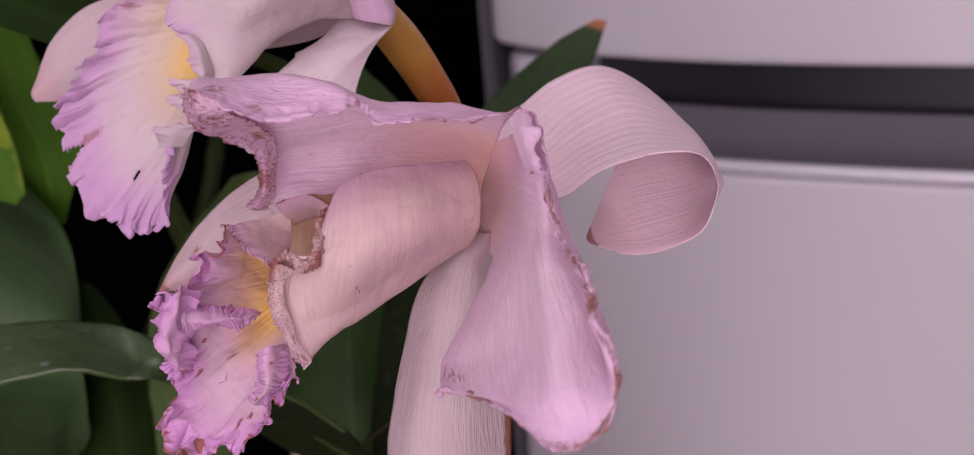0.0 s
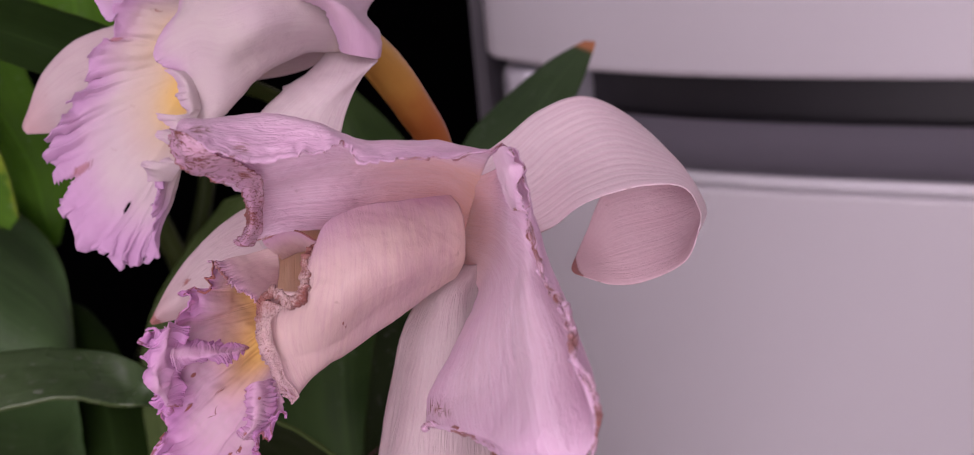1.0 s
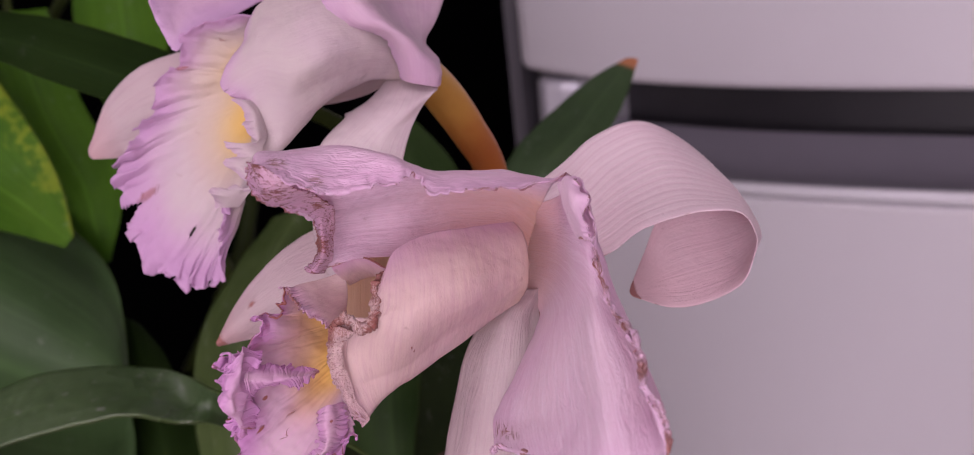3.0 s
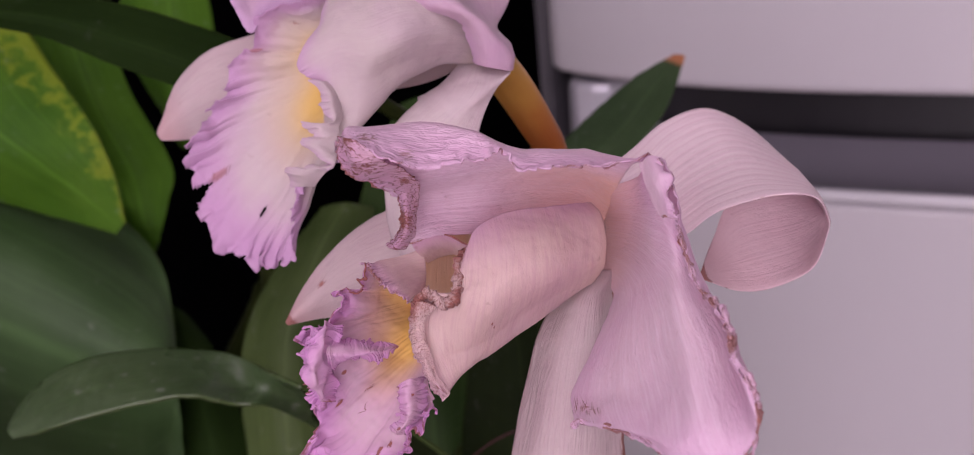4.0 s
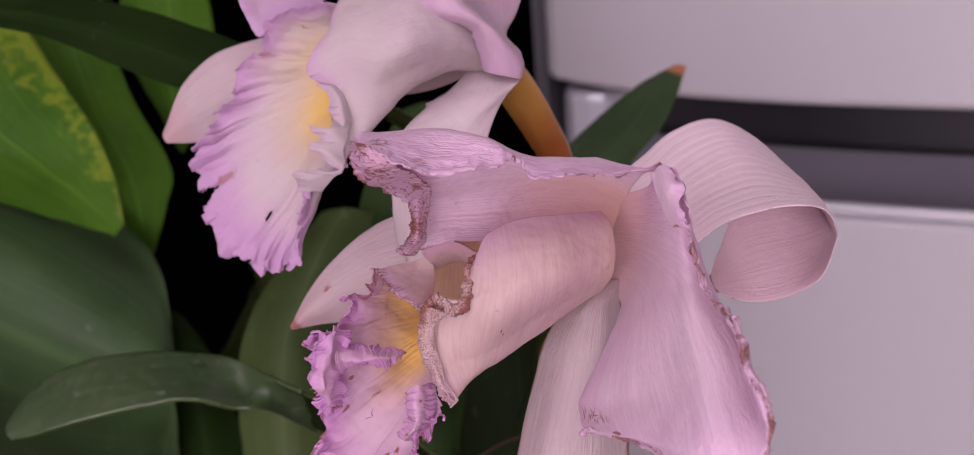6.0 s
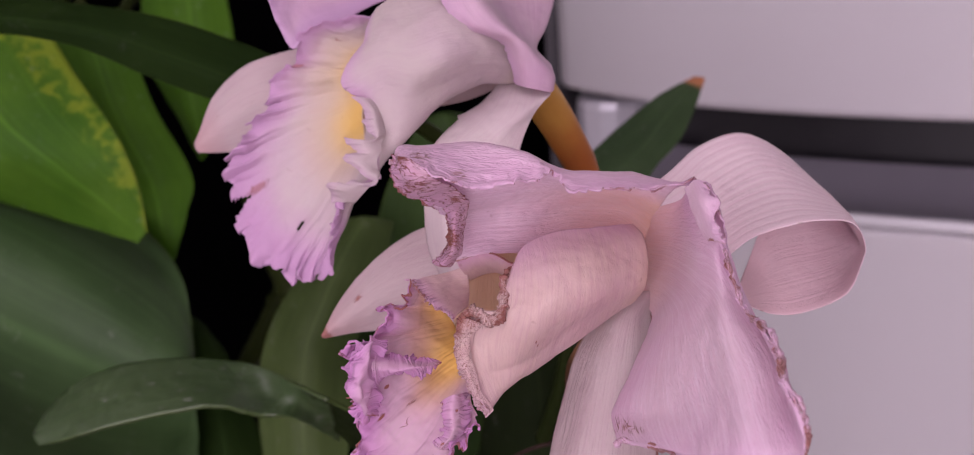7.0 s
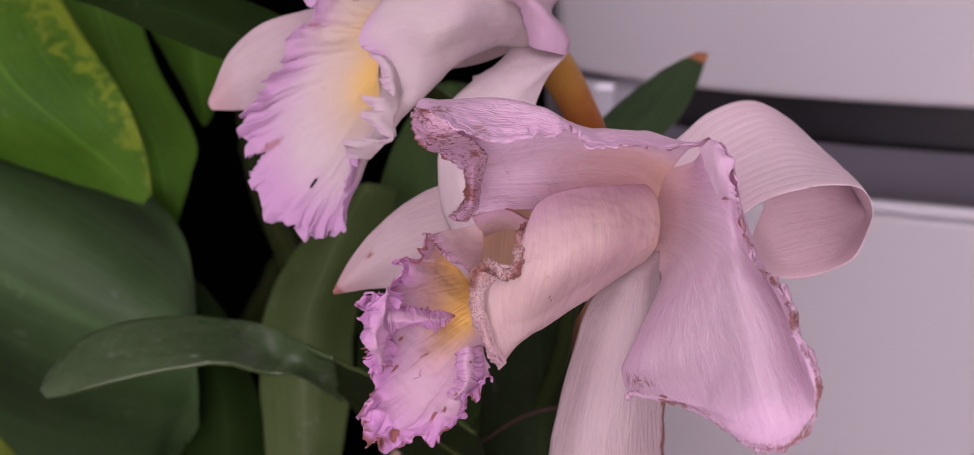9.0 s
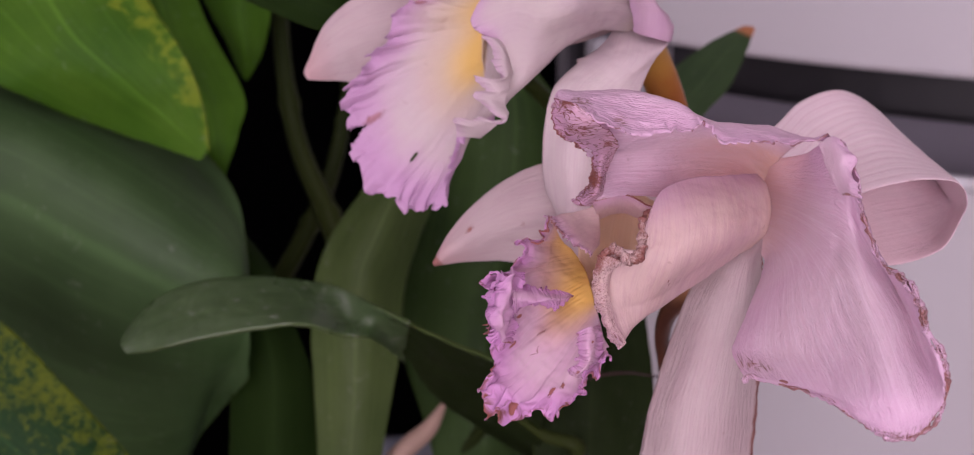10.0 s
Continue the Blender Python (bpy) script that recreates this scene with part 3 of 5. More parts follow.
# front flower: its stalk carries column, petals, sepals and lip
flower = framed(stalk("flower", [(0.29, 4.10, 1.05), (0.26, 4.00, 0.54), (0.10, 3.90, 0.05), (-0.10, 3.80, -0.36)] + [(-0.54, 3.30, -0.90), (-1.04, 4.50, -1.54), (-1.26, 6.00, -2.17), (-1.15, 7.50, -3.03), (-0.72, 9.00, -4.28), (0.21, 12.60, -7.54)], [0.40, 0.48, 0.48, 0.42, 0.36, 0.32, 0.24, 0.20, 0.17, 0.17], STALK_BROWN, None, "fading pink flower with frilled lip and curled back sepal"), orchid)

s = Sheet()
s.row((-0.12, 2.40, 0.61), (-0.06, 2.40, 0.92), (0.07, 2.30, 1.32), (0.21, 1.60, 1.74), (0.39, 0.60, 2.00), (0.66, -0.40, 2.05))
s.row((-0.74, 1.80, 0.87), (-0.63, 2.10, 1.27), (-0.54, 2.10, 1.67), (-0.60, 1.10, 1.94), (-0.65, -0.40, 2.16), (-0.55, -1.30, 1.84))
s.row((-1.68, 1.30, 0.76), (-1.57, 1.70, 1.27), (-1.49, 1.70, 1.69), (-1.58, 0.60, 1.96), (-1.71, -1.10, 2.14), (-1.72, -2.00, 1.74))
s.row((-2.10, 1.10, 0.70), (-2.04, 1.50, 1.17), (-2.04, 1.40, 1.64), (-2.12, 0.30, 1.97), (-2.18, -1.10, 2.25), (-2.13, -1.70, 2.09))
s.row((-2.53, 0.80, 0.62), (-2.53, 1.10, 1.11), (-2.56, 1.00, 1.55), (-2.67, -0.10, 1.88), (-2.67, -1.40, 2.46), (-2.55, -2.10, 1.92))
s.row((-3.36, 0.30, 0.59), (-3.42, 0.60, 1.03), (-3.51, 0.30, 1.39), (-3.68, -0.60, 1.67), (-3.59, -1.10, 2.64), (-3.53, -2.30, 1.71))
s.row((-3.78, 0.20, 0.46), (-3.83, 0.20, 0.93), (-3.90, -0.20, 1.32), (-4.07, -1.00, 1.65), (-4.50, -1.20, 2.57), (-4.21, -2.40, 1.92))
s.row((-4.07, 0.40, 0.38), (-4.00, 0.20, 0.89), (-4.05, -0.20, 1.29), (-4.44, -1.10, 1.60), (-4.95, -1.40, 2.51), (-4.70, -2.20, 2.05))
s.row((-4.30, 0.50, 0.36), (-4.05, 0.20, 0.86), (-4.11, -0.30, 1.33), (-4.62, -1.20, 1.56), (-5.04, -1.50, 2.05), (-4.99, -1.80, 2.28))
sheet_part("petal", s, PETAL, flower, 210, 170, 0.03, "pink hooded petal with brown withered edge", ruffles=(("u1", 0.10, 0.035, 11, 0.3), ("v1", 0.08, 0.03, 9, 0.2), ("v1", 0.24, 0.025, 22, 0.3, (0.02, 0.86))), worn=(("u0", 0.03, 0.95, (0.66, 0.86)), ("v1", 0.20, 0.80, (0.45, 1.1)), ("v1", 0.10, 0.70), ("u1", 0.035, 0.64)), marks=((0.92, 0.78, 0.05, 0.05, 0.72), (0.95, 0.87, 0.05, 0.04, 0.72), (0.96, 0.66, 0.04, 0.05, 0.50), (0.62, 0.80, 0.09, 0.07, 0.74), (0.52, 0.80, 0.04, 0.05, 0.6), (0.47, 0.70, 0.02, 0.008, 1.0)), rim=(("u1", 0.30), ("v1", 0.3)), gold=lambda u, v: max(0.0, 0.66 - 0.85 * v) * min(1.0, max(0.0, (0.8 - u) / 0.25)), crumple=0.055, flutes=(14, 0.020, 0.2), seed=3, frizz=(("u1", 0.20, 0.10, 1.6), ("u1", 0.09, 0.08, 4.5), ("u1", 0.04, 0.05, 10.0), ("v1", 0.12, 0.06, 3.0), ("v1", 0.05, 0.05, 8.0)))

s = Sheet()
s.row((-4.50, -2.35, 2.12), (-4.74, -2.30, 2.23), (-5.01, -1.80, 2.30))
s.row((-4.25, -2.30, 1.89), (-4.67, -2.20, 1.88), (-5.06, -1.70, 1.99))
s.row((-3.93, -1.80, 1.79), (-4.41, -1.90, 1.68), (-4.82, -1.50, 1.61))
s.row((-3.70, -1.10, 1.62), (-4.08, -1.35, 1.58), (-4.43, -1.20, 1.49))
s.row((-3.68, -0.60, 1.42), (-3.92, -0.85, 1.42), (-4.12, -0.60, 1.41))
s.row((-3.75, -0.20, 1.15), (-3.93, -0.50, 1.13), (-4.07, -0.20, 1.11))
s.row((-3.77, -0.10, 0.83), (-3.93, -0.35, 0.82), (-4.08, 0.00, 0.81))
s.row((-3.82, 0.00, 0.56), (-4.00, -0.25, 0.55), (-4.17, 0.20, 0.51))
s.row((-4.02, 0.30, 0.36), (-4.20, 0.20, 0.35), (-4.37, 0.40, 0.37))
sheet_part("margin", s, WITHERED, flower, 40, 260, 0.03, "pleated purplish-brown withered margin", ruffles=(("u1", 0.7, 0.016, 19, 0.3), ("u1", 0.25, 0.02, 33, 0.4)), rim=(("u1", 1.2, 0.9),), worn=(("u1", 0.14, 0.85), ("u1", 4.0, 0.53), ("u0", 0.30, 0.58)), marks=((0.30, 0.38, 0.40, 0.12, 0.70), (0.7, 0.18, 0.3, 0.10, 0.74)), crumple=0.05, seed=6, turned=True, frizz=(("u1", 0.4, 0.05, 5.0), ("u0", 0.3, 0.04, 5.0)))

s = Sheet()
s.row((-0.48, 3.20, -0.24), (-0.44, 3.30, -0.05), (-0.40, 3.30, 0.24), (-0.35, 3.30, 0.60), (-0.30, 3.20, 1.09), (-0.16, 2.70, 1.57))
s.row((0.09, 2.30, -0.49), (0.21, 2.10, -0.23), (0.31, 2.00, 0.08), (0.40, 1.90, 0.50), (0.42, 1.60, 1.05), (0.44, 1.00, 1.73))
s.row((0.04, 1.90, -0.89), (0.29, 1.30, -0.58), (0.52, 0.70, -0.23), (0.67, 0.20, 0.19), (0.64, -0.10, 0.90), (0.52, 0.20, 1.86))
s.row((-0.20, 1.50, -1.32), (0.18, 0.60, -0.98), (0.53, -0.30, -0.56), (0.85, -0.90, -0.07), (0.87, -1.00, 0.78), (0.71, -0.40, 2.07))
s.row((-0.44, 1.10, -1.82), (0.02, 0.00, -1.45), (0.53, -1.20, -0.95), (0.89, -1.90, -0.41), (1.17, -1.20, 0.27), (0.92, -1.20, 1.59))
s.row((-0.68, 0.70, -2.20), (-0.09, -0.70, -1.91), (0.55, -1.90, -1.43), (0.96, -2.60, -0.94), (1.40, -1.70, -0.29), (0.99, -1.60, 0.80))
s.row((-0.80, 0.40, -2.47), (-0.10, -1.20, -2.29), (0.62, -2.60, -1.89), (1.07, -3.20, -1.40), (1.65, -2.20, -0.85), (1.18, -2.30, -0.14))
s.row((-0.81, -0.40, -2.72), (-0.09, -1.80, -2.51), (0.65, -3.30, -2.30), (1.14, -3.80, -1.93), (1.82, -2.90, -1.44), (1.41, -3.10, -0.54))
s.row((-0.79, -0.90, -2.81), (-0.02, -2.40, -2.72), (0.63, -3.80, -2.69), (1.23, -4.30, -2.46), (1.92, -3.60, -1.99), (1.55, -3.80, -0.99))
s.row((-0.73, -1.00, -2.80), (0.12, -2.60, -2.78), (0.71, -3.90, -2.96), (1.38, -4.40, -2.89), (1.86, -4.30, -2.33), (1.57, -4.20, -1.42))
s.row((-0.70, -1.10, -2.80), (0.19, -2.80, -2.84), (0.80, -4.10, -3.19), (1.33, -4.50, -3.21), (1.85, -4.45, -2.62), (1.93, -4.35, -2.04))
sheet_part("petal", s, PETAL, flower, 160, 200, 0.03, "pink drooping petal with brown crinkled edge", ruffles=(("u1", 0.08, 0.045, 17, 0.3, (0.25, 1.1)), ("v1", 0.06, 0.03, 17, 0.3)), worn=(("v1", 0.05, 0.78), ("u1", 0.035, 0.62, (0.35, 1.1)), ("v1", 0.11, 0.50, (0.2, 0.85)), ("u1", 0.09, 0.40, (0.55, 1.1))), marks=((0.0, 0.93, 0.03, 0.03, 0.9), (0.03, 0.66, 0.08, 0.07, 0.48), (0.10, 0.70, 0.05, 0.05, 0.42)), rim=(("u1", 0.4, 0.8), ("v1", 0.5, 0.8), ("u0", 0.3, 0.5)), gold=lambda u, v: max(0.0, 0.70 - 2.6 * v), crumple=0.036, flutes=(15, 0.022, 0.25), spikes=(("u0", 0.93, 0.03, 0.14),), seed=5, frizz=(("u1", 0.10, 0.07, 2.6, (0.3, 1.1)), ("v1", 0.06, 0.05, 4.0), ("u1", 0.04, 0.06, 9.0, (0.3, 1.1)), ("v1", 0.04, 0.05, 9.0)))

s = Sheet()
s.row((0.42, -0.50, 1.89), (0.54, -0.70, 2.04), (0.75, -0.90, 2.03))
s.row((0.49, -0.70, 1.61), (0.62, -1.15, 1.72), (0.88, -1.35, 1.65))
s.row((0.56, -0.90, 1.32), (0.68, -1.35, 1.37), (0.87, -1.60, 1.28))
s.row((0.66, -1.10, 1.07), (0.74, -1.50, 1.09), (0.88, -1.75, 1.01))
s.row((0.74, -1.30, 0.91), (0.82, -1.60, 0.90), (0.95, -1.80, 0.82))
sheet_part("fold", s, PETAL, flower, 60, 80, 0.03, "bluish-pink upper margin of the petal folded over", ruffles=(("u1", 0.4, 0.03, 6, 0.4),), worn=(("u1", 0.10, 0.55), ("v1", 0.10, 0.9)), rim=(("u1", 0.9, 0.9),), marks=((0.35, 0.96, 0.3, 0.05, 1.2),), seed=51, frizz=(("u1", 0.5, 0.09, 3.0), ("u0", 0.2, 0.05, 3.0)), crumple=0.04)

margin = rolled([(0.98, -1.70, 0.77), (1.04, -2.00, 0.36), (1.18, -2.30, -0.14), (1.29, -2.70, -0.40), (1.41, -3.10, -0.54), (1.51, -3.50, -0.74), (1.55, -3.80, -0.99), (1.55, -4.00, -1.22), (1.58, -4.20, -1.43), (1.80, -4.30, -1.71), (1.93, -4.35, -2.04), (1.94, -4.40, -2.28), (1.85, -4.45, -2.62), (1.71, -4.50, -2.94), (1.33, -4.50, -3.21), (1.06, -4.30, -3.25), (0.80, -4.10, -3.19), (0.52, -3.40, -3.00), (0.19, -2.80, -2.84), (-0.21, -1.90, -2.77), (-0.70, -1.10, -2.80), (-0.87, -1.00, -2.89)], 0.021, 140)
sheet_part("margin", margin, PETAL, flower, 16, 420, 0.02, "crinkled brown margin", ruffles=(("u0", 9.0, 0.022, 27, 0.5), ("u0", 9.0, 0.008, 71, 0.4)), rim=(("u0", 9.0, 0.8),), worn=(("u0", 9.0, 0.64),), crumple=0.07, seed=7, turned=True, frizz=(("u0", 9.0, 0.05, 3.2), ("u0", 9.0, 0.022, 8.0)))

s = Sheet()
s.row((-0.22, 3.15, 1.86), (-0.11, 3.15, 1.26), (0.04, 3.00, 0.59), (0.22, 2.70, 0.13))
s.row((0.67, 4.38, 2.55), (1.03, 3.78, 1.76), (1.23, 3.03, 1.13), (1.48, 2.13, 0.59))
s.row((1.45, 5.28, 3.23), (1.78, 4.38, 2.41), (2.04, 3.18, 1.67), (2.15, 1.98, 1.07))
s.row((2.41, 5.61, 3.58), (2.72, 4.71, 2.86), (2.93, 3.36, 2.02), (2.93, 1.71, 1.35))
s.row((3.37, 5.76, 3.24), (3.58, 4.86, 2.67), (3.66, 3.36, 1.96), (3.65, 1.56, 1.45))
s.row((4.37, 6.06, 2.43), (4.46, 5.01, 2.11), (4.39, 3.51, 1.74), (4.15, 1.71, 1.37))
s.row((5.04, 5.76, 1.43), (5.02, 5.01, 1.27), (4.84, 3.66, 1.10), (4.44, 2.01, 1.04))
s.row((4.83, 5.46, 1.64), (4.86, 4.71, 1.12), (4.90, 4.11, 0.77), (4.58, 2.61, 0.68))
s.row((4.03, 5.01, 1.72), (4.23, 4.56, 0.90), (4.36, 3.81, 0.22), (4.34, 3.06, -0.08))
s.row((2.89, 4.41, 1.45), (3.05, 4.11, 0.62), (3.34, 3.75, -0.13), (3.56, 3.36, -0.49))
s.row((2.39, 3.96, 0.54), (2.51, 3.81, 0.20), (2.67, 3.60, -0.20), (2.87, 3.36, -0.55))
s.row((2.03, 3.21, -0.15), (2.02, 3.15, -0.20), (2.04, 3.09, -0.26), (2.09, 3.06, -0.31))
sheet_part("sepal", s, SEPAL_RIDGED, flower, 50, 160, 0.022, "pale pink sepal rolled back into a curl", worn=(("v1", 0.03, 2.0), ("u1", 0.010, 0.36)), rim=(("v1", 0.5),), crumple=0.015, seed=8)

s = Sheet()
s.row((-0.33, 2.55, -0.12), (-0.15, 2.40, -0.11), (0.05, 2.40, -0.11), (0.26, 2.55, -0.03))
s.row((-0.92, 2.40, -0.61), (-0.64, 1.95, -0.66), (-0.25, 1.95, -0.64), (0.13, 2.40, -0.56))
s.row((-1.41, 2.55, -1.44), (-0.92, 1.95, -1.52), (-0.34, 1.95, -1.55), (0.26, 2.55, -1.49))
s.row((-1.70, 2.85, -2.54), (-1.12, 2.10, -2.58), (-0.40, 2.10, -2.61), (0.32, 2.70, -2.57))
s.row((-1.94, 3.15, -3.80), (-1.31, 2.40, -3.81), (-0.45, 2.40, -3.83), (0.38, 3.00, -3.81))
s.row((-2.06, 3.60, -5.24), (-1.36, 2.70, -5.18), (-0.43, 2.70, -5.20), (0.41, 3.30, -5.21))
s.row((-1.92, 3.90, -6.67), (-1.35, 3.00, -6.65), (-0.54, 3.00, -6.68), (0.14, 3.60, -6.65))
s.row((-1.17, 3.90, -7.88), (-1.05, 3.60, -7.94), (-0.84, 3.60, -7.95), (-0.68, 3.90, -7.93))
sheet_part("sepal", s, SEPAL, flower, 40, 90, 0.04, "pale sepal hanging down, brown on one edge", ruffles=(("u1", 0.08, 0.03, 22, 0.4),), worn=(("u1", 0.06, 1.2),), seed=9, spikes=(("u1", 0.600, 0.022, 0.05), ("u1", 0.655, 0.018, 0.06)))

s = Sheet()
s.row((-0.04, 3.00, 0.36), (-0.04, 2.85, 0.16), (-0.02, 3.00, -0.04))
s.row((-2.06, 3.90, 1.12), (-2.04, 3.45, 0.28), (-1.98, 3.90, -0.55))
s.row((-3.75, 4.65, 1.43), (-3.69, 4.20, 0.21), (-3.64, 4.80, -1.07))
s.row((-5.06, 5.25, 1.08), (-4.85, 4.95, 0.02), (-4.66, 5.40, -1.21))
s.row((-6.07, 5.55, 0.38), (-5.80, 5.25, -0.31), (-5.64, 5.70, -1.22))
s.row((-6.85, 5.70, -0.58), (-6.66, 5.40, -0.94), (-6.45, 5.70, -1.30))
s.row((-7.22, 5.49, -1.38), (-7.20, 5.49, -1.43), (-7.16, 5.52, -1.46))
sheet_part("sepal", s, SEPAL, flower, 40, 80, 0.04, "pale sepal with a reddish tip", rim=(("v1", 0.35),), worn=(("v1", 0.08, 1.2),), seed=10, marks=((0.35, 0.76, 0.07, 0.018, 1.3), (0.6, 0.55, 0.03, 0.01, 0.9)))

s = Sheet()
s.row((-0.41, 1.26, 1.25), (-0.24, 1.05, 1.02), (-0.15, 0.96, 0.65), (-0.13, 0.96, 0.33), (-0.15, 1.14, 0.02), (-0.25, 1.50, -0.20), (-0.40, 1.86, -0.34), (-0.34, 2.55, 0.08), (-0.39, 2.40, 0.87))
s.row((-1.29, 0.48, 1.13), (-1.18, 0.18, 0.83), (-1.10, 0.00, 0.52), (-1.05, -0.09, 0.16), (-1.04, 0.09, -0.21), (-1.08, 0.60, -0.52), (-1.22, 1.35, -0.90), (-1.32, 2.70, -0.24), (-1.38, 2.40, 0.69))
s.row((-2.11, 0.09, 1.01), (-1.99, -0.27, 0.59), (-1.92, -0.45, 0.23), (-1.91, -0.54, -0.18), (-1.94, -0.30, -0.60), (-2.07, 0.30, -1.11), (-2.26, 0.90, -1.60), (-2.43, 2.70, -0.69), (-2.38, 2.10, 0.51))
s.row((-2.61, -0.12, 0.74), (-2.55, -0.33, 0.30), (-2.54, -0.45, -0.15), (-2.60, -0.51, -0.56), (-2.70, -0.30, -1.02), (-2.76, 0.09, -1.53), (-2.83, 0.45, -1.96), (-2.97, 2.70, -0.96), (-3.00, 2.00, 0.83))
s.row((-2.81, -0.20, 0.36), (-2.97, -0.39, -0.13), (-3.07, -0.50, -0.64), (-3.47, -0.45, -0.53), (-3.86, -0.20, -1.00), (-3.71, -0.15, -1.73), (-3.22, -0.15, -2.40), (-3.97, 2.00, -0.94), (-3.76, 1.30, 0.72))
sheet_part("lip", s, LIP, flower, 140, 110, 0.035, "lip rolled into a tube round the column", ruffles=(("v1", 0.09, 0.015, 40, 0.4, (0.30, 0.80)),), worn=(("v1", 0.10, 0.60, (-0.1, 0.80)), ("v1", 0.32, 0.42, (-0.1, 0.74))), rim=(("u0", 0.40, 0.55), ("v1", 0.10, 0.35, (-0.1, 0.76))), seed=12, marks=((0.56, 0.62, 0.012, 0.008, 1.4), (0.585, 0.60, 0.008, 0.006, 1.3), (0.42, 0.93, 0.05, 0.06, 0.78), (0.52, 0.96, 0.10, 0.05, 0.62)), frizz=(("v1", 0.12, 0.03, 3.2, (0.25, 0.80)),), rolls=(("v1", 0.08, -0.02),), turned=True, gold=lambda u, v: 0.62 if u > 0.78 else max(0.0, 0.42 - 2.6 * v))

margin = rolled([(-2.74, -0.10, 0.36), (-2.90, -0.20, 0.28), (-2.98, -0.30, 0.02), (-2.97, -0.40, -0.23), (-2.99, -0.50, -0.46), (-3.10, -0.55, -0.65), (-3.26, -0.50, -0.70), (-3.41, -0.50, -0.55), (-3.56, -0.45, -0.50), (-3.71, -0.40, -0.63), (-3.80, -0.35, -0.81), (-3.87, -0.25, -1.02)], 0.062)
sheet_part("margin", margin, LIP, flower, 22, 160, 0.03, "crinkled brown rolled margin", ruffles=(("u0", 9.0, 0.034, 13, 0.5), ("u0", 9.0, 0.018, 31, 0.5)), rim=(("u0", 9.0, 0.0),), worn=(("u0", 9.0, 0.78),), crumple=0.07, seed=17, turned=True, frizz=(("u0", 9.0, 0.05, 5.0),))

s = Sheet()
s.row((-3.34, -0.50, -0.75), (-3.58, -0.56, -0.66), (-3.77, -0.42, -0.68))
s.row((-3.58, -0.38, -0.97), (-3.73, -0.41, -1.01), (-3.88, -0.25, -1.05))
s.row((-3.58, -0.33, -1.26), (-3.71, -0.40, -1.27), (-3.84, -0.22, -1.30))
s.row((-3.51, -0.30, -1.53), (-3.65, -0.36, -1.54), (-3.77, -0.20, -1.56))
s.row((-3.43, -0.28, -1.79), (-3.57, -0.34, -1.80), (-3.70, -0.18, -1.81))
s.row((-3.33, -0.26, -2.04), (-3.47, -0.32, -2.07), (-3.58, -0.17, -2.10))
s.row((-3.19, -0.24, -2.23), (-3.31, -0.28, -2.29), (-3.42, -0.17, -2.33))
s.row((-3.10, -0.22, -2.38), (-3.17, -0.24, -2.46), (-3.24, -0.18, -2.51))
sheet_part("margin", s, LIP, flower, 36, 240, 0.025, "finely crinkled pink and brown margin", ruffles=(("u1", 0.9, 0.018, 15, 0.4), ("u1", 0.4, 0.014, 29, 0.5)), rim=(("u1", 1.2, 0.30),), worn=(("u1", 4.0, 0.70), ("u1", 0.35, 0.78)), marks=((0.3, 0.04, 0.5, 0.10, 0.85), (0.3, 0.45, 0.4, 0.08, 0.72)), crumple=0.06, seed=18, turned=True, frizz=(("u1", 0.9, 0.08, 4.0), ("u0", 0.3, 0.04, 5.0)))

s = Sheet()
s.row((-3.74, 1.30, 0.33), (-3.68, 1.20, -0.07), (-3.69, 0.90, -0.47))
s.row((-4.08, 1.20, 0.21), (-4.01, 1.00, -0.13), (-3.78, 0.50, -0.55))
s.row((-4.48, 0.90, 0.11), (-4.26, 0.60, -0.27), (-3.87, 0.20, -0.63))
s.row((-4.86, 0.60, 0.04), (-4.45, 0.35, -0.33), (-3.91, 0.05, -0.67))
sheet_part("side_lobe", s, LIP, flower, 90, 60, 0.03, "pale side lobe with a pink crinkled rim", ruffles=(("v1", 0.30, 0.045, 12, 0.5), ("v1", 0.14, 0.02, 27, 0.5)), rim=(("v1", 0.5, 0.62),), worn=(("v1", 0.10, 0.50),), seed=13, frizz=(("v1", 0.3, 0.05, 4.0),))

s = Sheet()
s.row((-3.93, 0.75, 0.43), (-3.42, 0.45, 0.64), (-2.76, -0.05, 0.42))
s.row((-3.82, 1.00, 0.26), (-3.31, 0.80, 0.44), (-2.83, 0.20, 0.29))
s.row((-3.67, 1.50, 0.05), (-3.22, 1.50, 0.24), (-2.88, 0.70, 0.15))
sheet_part("inner_fold", s, LIP, flower, 50, 30, 0.025, "pink fold closing the top of the lip's tube", rim=(("v0", 0.9, 0.6),), worn=(("v0", 0.10, 0.8),), seed=52, frizz=(("v0", 0.2, 0.03, 5.0),))

